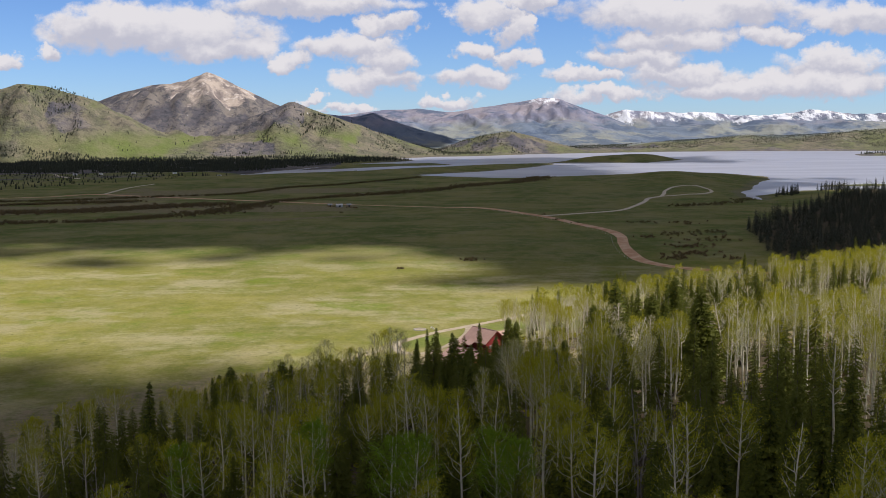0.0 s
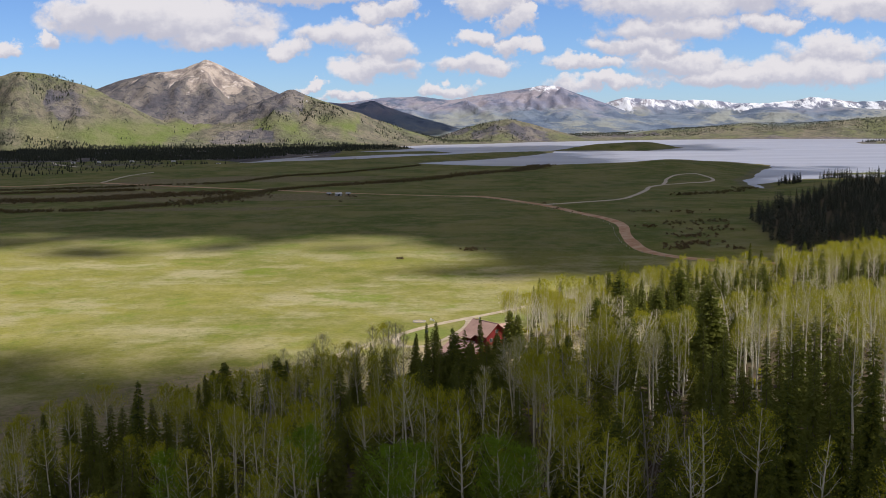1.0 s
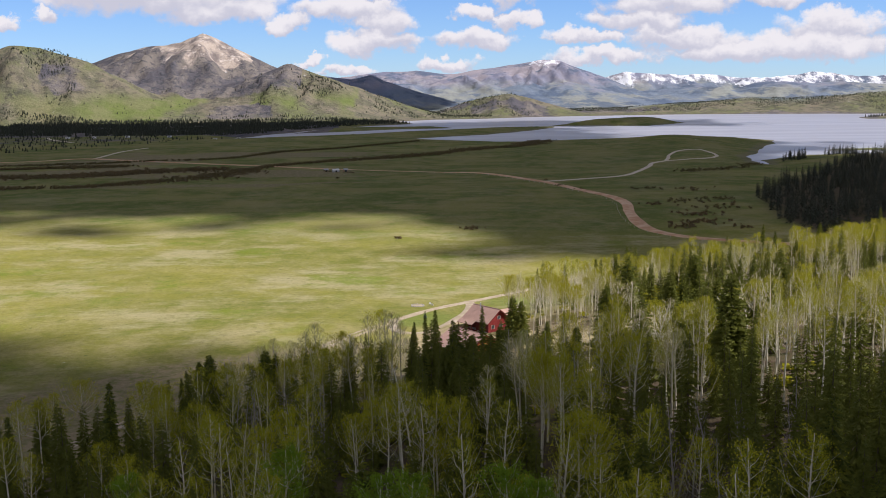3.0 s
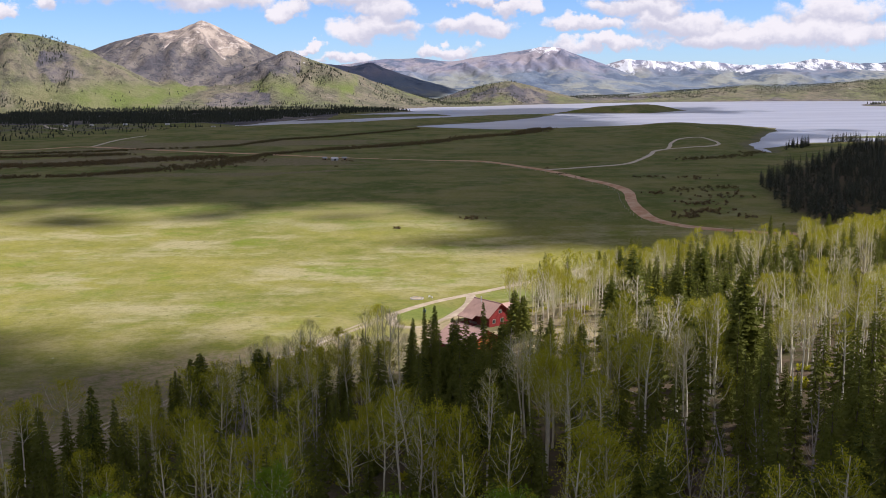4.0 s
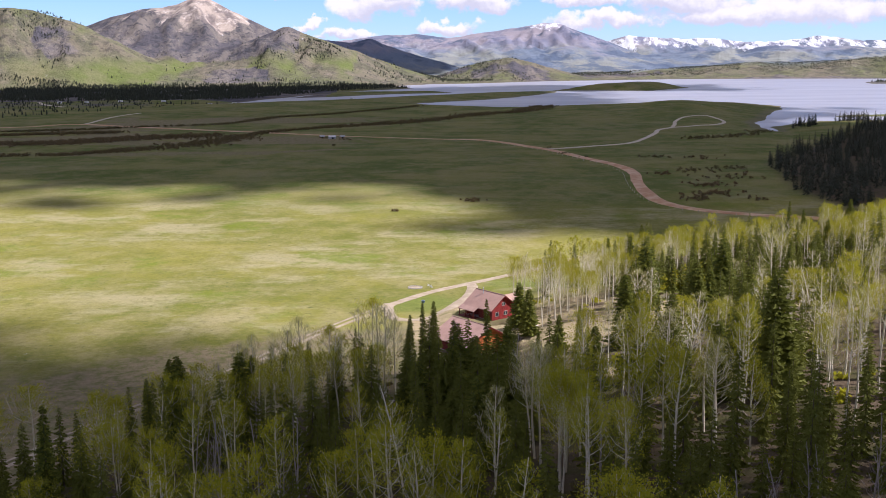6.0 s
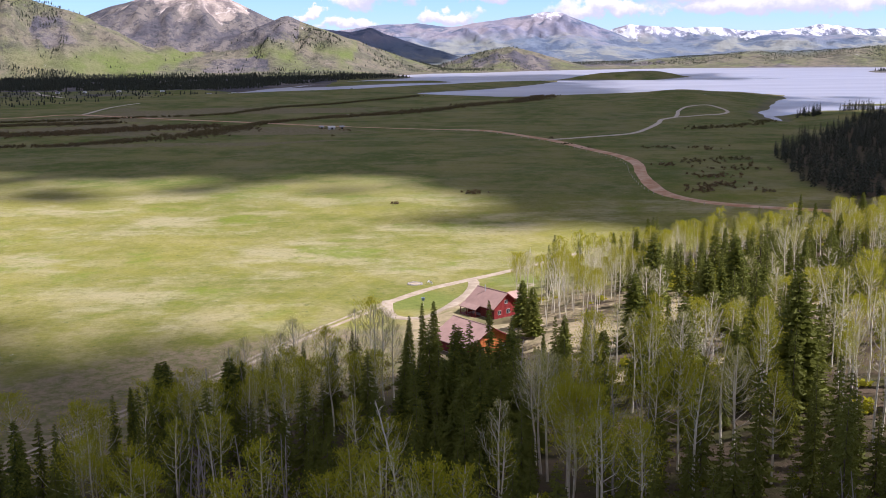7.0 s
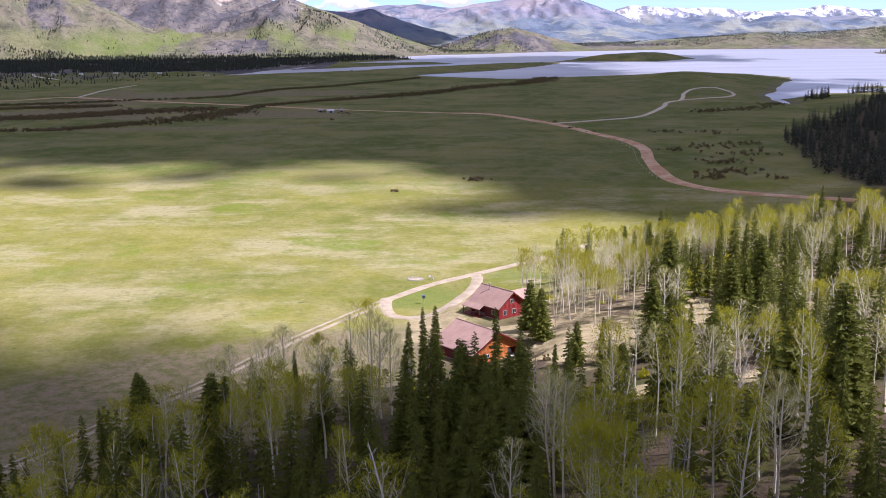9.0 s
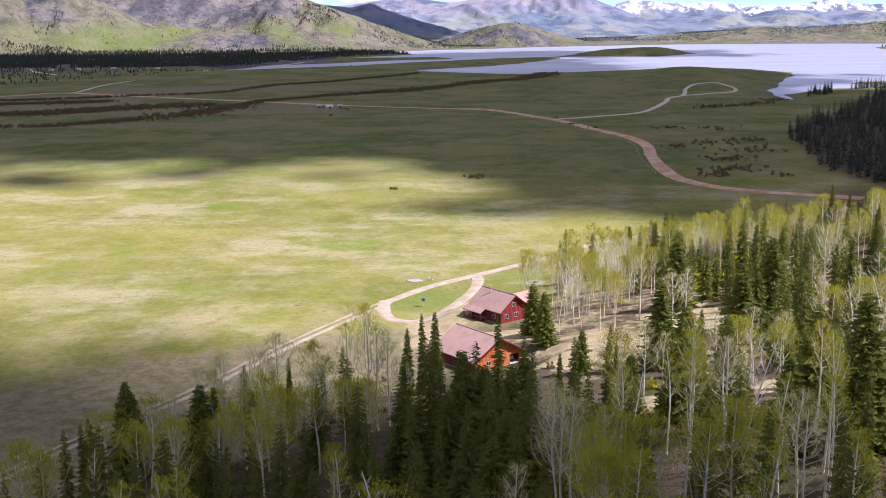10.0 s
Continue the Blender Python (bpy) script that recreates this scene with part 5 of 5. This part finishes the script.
def build_house():
    root = new("house")
    root.matrix_basis = pose(20.1, 258.9, 4.0, 0, 0, 38.5)
    tagged(root, "red log house with a mauve metal roof beside the drive", "house")
    W, L, low, top = 9.0, 11.0, 3.4, 6.7
    fv, ff = box((-0.12, -0.12, -1.6), (W + 0.12, L + 0.12, 0.12))
    part("foundation", fv, ff, CONCRETE, root)
    # shell of walls: end gables and long sides with real thickness
    for y0 in (0.0, L - 0.2):
        v = [(0.1, y0, 0.1), (W - 0.1, y0, 0.1), (W - 0.1, y0, low), (W / 2, y0, top), (0.1, y0, low)]
        v += [(a, b_ + 0.2, c) for a, b_, c in v]
        part("wall", v, [(0, 1, 2, 3, 4), (9, 8, 7, 6, 5)] + [(i, i + 5, (i + 1) % 5 + 5, (i + 1) % 5) for i in range(5)], RED_WALL, root)
    # left walls take the darker red, shade under the eave painted in
    for lo, hi in (((0.0, 0.2, 0.1), (0.2, 5.4, low)), ((1.9, 5.4, 0.1), (2.1, L - 0.2, low + 1.2)), ((0.2, 5.2, 0.1), (2.1, 5.4, low)), ((W - 0.2, 0.2, 0.1), (W, L - 0.2, low))):
        v, f = box(lo, hi)
        part("wall", v, f, DARK_RED if lo[0] < 3 else RED_WALL, root)
    for m, a, b_ in gable_logs(W, low, top, 0.0, 0.27):
        v, f = rod((a - 0.06, -0.02, m), (b_ + 0.06, -0.02, m), 0.15)
        part("log", v, f, RED_WALL, root)
    # logs of the left wall, in the same shaded red
    for i in range(12):
        v, f = rod((0.0, -0.25, 0.25 + i * 0.27), (0.0, 5.4, 0.25 + i * 0.27), 0.15)
        part("log", v, f, DARK_RED, root)
    rise = (top - low) / (W / 2)
    eave = low - 0.75 * rise
    for name, a, za, b_, zb, y0, y1 in (("roof", -0.75, eave, W / 2, top, -0.8, L + 0.7), ("roof", W + 0.75, eave, W / 2, top, -0.8, L + 0.7)):
        v, f = slope_slab(y0, y1, a, za + 0.02, b_, zb + 0.02)
        r = part(name, v, f, ROOF_METAL, root, "mauve standing-seam metal roof")
        v, f = seams(y0, y1, a, za + 0.02, b_, zb + 0.02)
        part("seams", v, f, ROOF_METAL, r)
        v, f = slope_slab(y0 - 0.06, y0, a, za - 0.16, b_, zb - 0.16, 0.32)
        part("fascia", v, f, DARK_RED, r)
    v, f = rod((W / 2, -0.85, top + 0.2), (W / 2, L + 0.75, top + 0.2), 0.14)
    part("ridge_cap", v, f, ROOF_METAL, root)
    v, f = slope_slab(5.0, L + 0.9, -2.4, eave - 0.85, -0.7, eave + 0.05)
    porch = part("porch_roof", v, f, ROOF_METAL, root, "low metal porch roof")
    v, f = box((-2.5, 5.0, -1.2), (1.9, L + 0.8, 0.1))
    part("porch_deck", v, f, DARK_RED, root)
    for y in (5.3, 7.0, 8.9, L + 0.5):
        v, f = rod((-2.1, y, 0.1), (-2.1, y, eave - 0.75), 0.1)
        part("post", v, f, DARK_RED, porch)
    for z in (0.55, 1.0):
        v, f = rod((-2.1, 5.3, z), (-2.1, L + 0.5, z), 0.05)
        part("rail", v, f, DARK_RED, root)
    window(root, "window", 1.4, 2.5, 1.1, 2.2, -0.1)
    window(root, "window", 4.6, 5.8, 1.1, 2.2, -0.1)
    window(root, "window", 3.9, 5.0, 3.9, 4.8, -0.1)
    window(root, "window", 1.6, 2.6, 1.1, 2.1, -0.1, "x")
    v, f = box((1.86, 7.6, 0.1), (1.92, 8.6, 2.15))
    part("door", v, f, DARK_RED, root)
    # cross wing behind
    v, f = box((W, 3.6, -1.5), (W + 6.5, 9.6, 3.0))
    wing = part("wing_wall", v, f, RED_WALL, root)
    for a, za, b_, zb in ((3.0, 2.85, 6.6, 4.7), (10.2, 2.85, 6.6, 4.7)):
        v, f = slope_slab(W - 0.5, W + 7.1, a, za, b_, zb)
        v = [(q[1], q[0], q[2]) for q in v]
        part("wing_roof", v, [tuple(reversed(q)) for q in f], ROOF_METAL, root, "lower metal roof of the cross wing")
    v = [(W + 6.5, 3.6, 3.0), (W + 6.5, 9.6, 3.0), (W + 6.5, 6.6, 4.65), (W + 6.3, 3.6, 3.0), (W + 6.3, 9.6, 3.0), (W + 6.3, 6.6, 4.65)]
    part("gable", v, [(0, 1, 2), (5, 4, 3), (0, 2, 5, 3), (1, 4, 5, 2)], RED_WALL, root)
    # side porch roof with a tan beam, beyond the gable
    v, f = slope_slab(-0.2, 3.2, W + 2.6, 2.5, W - 0.1, 3.2)
    part("side_roof", v, f, ROOF_METAL, root)
    v, f = box((W + 0.1, -0.35, 2.45), (W + 2.7, -0.2, 2.75))
    part("beam", v, f, TAN_TRIM, root, "tan porch beam")
    for x in (W + 0.3, W + 2.4):
        v, f = rod((x, -0.1, -1.0), (x, -0.1, 2.5), 0.09)
        part("post", v, f, TAN_TRIM, root)
    v, f = rod((W / 2 - 0.9, 7.5, top - 1.0), (W / 2 - 0.9, 7.5, top + 1.1), 0.13)
    pipe = part("stovepipe", v, f, GREY_METAL, root, "grey metal stovepipe")
    v, f = rod((W / 2 - 0.9, 7.5, top + 1.1), (W / 2 - 0.9, 7.5, top + 1.25), 0.22)
    part("cap", v, f, GREY_METAL, pipe)


def build_garage():
    root = new("garage")
    root.matrix_basis = pose(11.2, 211.7, 7.0, 0, 0, 37.5)
    tagged(root, "orange log garage with a broad pinkish metal roof", "garage")
    W, L, low, top = 13.4, 13.0, 2.8, 6.4
    v, f = box((-0.12, -0.12, -2.2), (W + 0.12, L + 0.12, 0.1))
    part("foundation", v, f, CONCRETE, root)
    hole = (9.9, 12.7, 0.0, 2.25)
    for lo, hi in (((0.0, 0.2, 0.1), (0.2, L, low)), ((W - 0.2, 0.2, 0.1), (W, L, low)), ((0.2, L - 0.2, 0.1), (W - 0.2, L, low)), ((9.6, 0.2, 0.1), (9.8, 6.0, low)), ((9.8, 6.0, 0.1), (W - 0.2, 6.2, low))):
        v, f = box(lo, hi)
        part("wall", v, f, DARK_RED, root)
    for y0 in (0.06, L - 0.14):
        v = [(0.1, y0, 0.1), (9.9, y0, 0.1), (9.9, y0, 2.25), (W - 0.1, y0, 2.25), (W - 0.1, y0, low), (W / 2, y0, top), (0.1, y0, low)]
        v += [(a, b_ + 0.14, c) for a, b_, c in v]
        part("gable_wall", v, [(0, 1, 2, 6), (2, 3, 4, 6), (4, 5, 6), (13, 9, 8, 7), (13, 11, 10, 9), (13, 12, 11)] + [(i, i + 7, (i + 1) % 7 + 7, (i + 1) % 7) for i in range(7)], DARK_RED, root)
    for m, a, b_ in gable_logs(W, low, top, 0.0, 0.24, skip=(hole, (3.3, 4.7, 1.0, 1.95))):
        v, f = rod((a - 0.05, 0.0, m), (b_ + 0.05, 0.0, m), 0.135)
        part("log", v, f, ORANGE_LOG, root)
    for i in range(11):
        v, f = rod((0.0, -0.25, 0.2 + i * 0.24), (0.0, L, 0.2 + i * 0.24), 0.135)
        part("log", v, f, DARK_RED, root)
    rise = (top - low) / (W / 2)
    eave = low - 0.7 * rise
    for a, za, b_, zb in ((-0.7, eave, W / 2, top), (W + 0.7, eave, W / 2, top)):
        v, f = slope_slab(-0.9, L + 0.7, a, za + 0.02, b_, zb + 0.02)
        r = part("roof", v, f, ROOF_METAL, root, "broad pinkish metal roof slope")
        v, f = seams(-0.9, L + 0.7, a, za + 0.02, b_, zb + 0.02)
        part("seams", v, f, ROOF_METAL, r)
        v, f = slope_slab(-0.96, -0.9, a, za - 0.14, b_, zb - 0.14, 0.3)
        part("fascia", v, f, DARK_RED, r)
    v, f = rod((W / 2, -0.95, top + 0.2), (W / 2, L + 0.75, top + 0.2), 0.13)
    part("ridge_cap", v, f, ROOF_METAL, root)
    for x in (9.85, 12.75):
        v, f = rod((x, -0.02, 0.1), (x, -0.02, 2.3), 0.13)
        part("post", v, f, ORANGE_LOG, root)
    v, f = rod((9.6, -0.02, 2.35), (W, -0.02, 2.35), 0.16)
    part("lintel", v, f, ORANGE_LOG, root)
    window(root, "window", 3.45, 4.55, 1.1, 1.85, -0.06)


build_house()
build_garage()


def ground_at(x, y):
    return float(ground_height(np.array([float(x)]), np.array([float(y)]))[0])


def build_yard():
    # covered trailer in the garage opening
    root = new("trailer")
    root.matrix_basis = pose(11.2, 211.7, 7.1, 0, 0, 37.5)
    tagged(root, "grey covered utility trailer inside the garage opening", "trailer")
    v, f = box((10.4, 1.2, 0.45), (12.3, 5.0, 1.2), 0.12)
    part("body", v, f, GREY_METAL, root)
    for x in (10.35, 12.35):
        v, f = rod((x - 0.1, 3.2, 0.32), (x + 0.1, 3.2, 0.32), 0.32, 12)
        part("wheel", v, f, GLASS, root)
    # stone fire ring on the meadow
    rnd = random.Random(3)
    z = ground_at(-1.8, 320)
    root = new("fire_ring")
    root.location = (-1.8, 320, z)
    tagged(root, "ring of grey stones round pale gravel on the meadow", "fire ring")
    n = 20
    for i in range(n):
        w = 2 * math.pi * i / n
        v, f = box((-0.3, -0.24, -0.1), (0.3, 0.24, rnd.uniform(0.25, 0.4)), 0.09)
        ob = part("stone", v, f, STONE, root)
        ob.matrix_basis = pose(2.3 * math.cos(w), 2.3 * math.sin(w), 0, 0, 0, math.degrees(w) + 90 + rnd.uniform(-12, 12))
    v = [(2.1 * math.cos(2 * math.pi * i / 24), 2.1 * math.sin(2 * math.pi * i / 24), 0.08 * (i % 2) + 0.06) for i in range(24)] + [(0, 0, 0.12)]
    part("gravel", v, [(i, (i + 1) % 24, 24) for i in range(24)], GRAVEL, root)
    for x, y, w in ((2.6, 321.5, 200), (3.6, 319.5, 150)):
        c = new("lawn_chair")
        c.matrix_basis = pose(x, y, ground_at(x, y), 0, 0, w)
        tagged(c, "small white lawn chair beside the fire ring", "chair", "lawn chairs by the fire ring")
        v, f = box((-0.3, -0.3, 0.36), (0.3, 0.3, 0.42))
        part("seat", v, f, WHITE_PAINT, c)
        v, f = box((-0.3, 0.26, 0.42), (0.3, 0.32, 1.0))
        part("backrest", v, f, WHITE_PAINT, c)
        for a in (-0.26, 0.26):
            for b_ in (-0.26, 0.26):
                v, f = rod((a, b_, 0), (a, b_, 0.37), 0.03, 6)
                part("leg", v, f, WHITE_PAINT, c)
    # box on a post in the oval of grass
    x, y = 0.8, 288.0
    root = new("feeder")
    root.location = (x, y, ground_at(x, y))
    tagged(root, "small blue-grey box on a wooden post", "post box")
    v, f = rod((0, 0, -0.2), (0, 0, 1.7), 0.08)
    part("post", v, f, PALE_LOG, root)
    v, f = box((-0.45, -0.4, 1.7), (0.45, 0.4, 2.4))
    part("box", v, f, BLUE_PAINT, root)
    v, f = box((-0.55, -0.5, 2.4), (0.55, 0.5, 2.6), 0.25)
    part("lid", v, f, BLUE_PAINT, root)
    # fallen logs in the clearing
    for x, y, long_, w, r in ((24, 236, 7.0, 4, 0.2), (56, 236, 8, 40, 0.18), (58, 230, 6, 15, 0.15), (45, 200, 5, -20, 0.14), (66, 214, 7, 60, 0.15), (52, 188, 6, 75, 0.14), (-20, 186, 5, 30, 0.14),
                              (72, 250, 6, 10, 0.15), (38, 214, 5, -35, 0.15), (64, 192, 6, 25, 0.15)):
        c, sn = math.cos(radians(w)), math.sin(radians(w))
        a, b_ = Vector((x, y, ground_at(x, y) + r * 0.7)), Vector((x + c * long_, y + sn * long_, ground_at(x + c * long_, y + sn * long_) + r * 0.7))
        v, f = [], []
        tube(v, f, [a, a.lerp(b_, 0.5), b_], [r, r * 0.85, r * 0.5], 7)
        f += [tuple(reversed(range(7))), tuple(range(14, 21))]
        tagged(new("fallen_log", mesh_of("fallen_log", v, f, [PALE_LOG])), "pale weathered trunk lying on the forest floor", "log", "fallen logs in the clearing")
    # small conifers on the lawn by the drive
    rnd = random.Random(9)
    plant(SPRUCES, 33.5, 318, 4.2, rnd, 15, 1.3, 0)
    plant(SPRUCES, 27, 306, 2.0, rnd, 15, 1.5, 2)


build_yard()


def build_far_sites():
    """Farm sheds, campers and fence posts out in the valley, a few metres each."""
    for x, y, w, long_, wide, tall, look_ in ((-81, 963, 20, 6, 3.6, 2.2, GREY_METAL), (-72, 968, 15, 4, 3, 2.0, TAN_TRIM), (-91, 972, 25, 4, 3, 1.8, TAN_TRIM)):
        root = new("shed")
        root.matrix_basis = pose(x, y, ground_at(x, y), 0, 0, w)
        tagged(root, "small pale farm shed beside the meadow road", "shed", "sheds by the meadow road")
        v, f = box((-long_ / 2, -wide / 2, -0.3), (long_ / 2, wide / 2, tall))
        part("wall", v, f, look_, root)
        for s_ in (-1, 1):
            v, f = slope_slab(-long_ / 2 - 0.3, long_ / 2 + 0.3, s_ * (wide / 2 + 0.3), tall - 0.1, 0, tall + 1.2)
            v = [(q[1], q[0], q[2]) for q in v]
            part("roof", v, f, WHITE_PAINT if look_ is GREY_METAL else GREY_METAL, root)
        v, f = box((-0.8, -wide / 2 - 0.05, 0.0), (0.8, -wide / 2 + 0.02, 2.1))
        part("door", v, f, GLASS, root)
    rnd = random.Random(12)
    for x, y in ((-330, 1712), (-262, 1780), (-240, 1790), (-190, 1830), (-520, 1705), (-470, 1715), (-120, 1900), (-410, 1745), (-560, 1700), (-300, 1760)):
        root = new("camper")
        root.matrix_basis = pose(x, y - 22, ground_at(x, y - 22), 0, 0, rnd.uniform(-30, 30))
        tagged(root, "white camper parked near the inlet", "camper", "campers by the inlet")
        v, f = box((-3.5, -1.2, 0.5), (3.5, 1.2, 3.1), 0.1)
        part("body", v, f, WHITE_PAINT, root)
        v, f = box((-2.0, -1.24, 1.6), (1.5, -1.1, 2.4))
        part("window", v, f, GLASS, root)
        for a in (-1.6, 1.6):
            v, f = rod((a, -1.2, 0.4), (a, 1.2, 0.4), 0.4, 10)
            part("wheel", v, f, GLASS, root)
    # fence along the dirt road
    c = curve_through([(176, 458), (152, 476), (131, 497), (120.5, 528), (120, 565), (125, 617), (131, 663), (129, 705), (115, 757), (100, 812), (82, 858), (50, 922), (12, 941)], 9.0)
    fence = new("fence")
    tagged(fence, "low wooden post fence along the dirt road", "fence")
    v, f = rod((0, 0, -0.3), (0, 0, 1.3), 0.11, 6)
    me = mesh_of("post", v, f, [PALE_LOG])
    zs = ground_height(c[:, 0], c[:, 1])
    for (x, y), z in zip(c, zs):
        ob = new("post", me)
        ob.parent, ob.location = fence, (x, y, z)


build_far_sites()
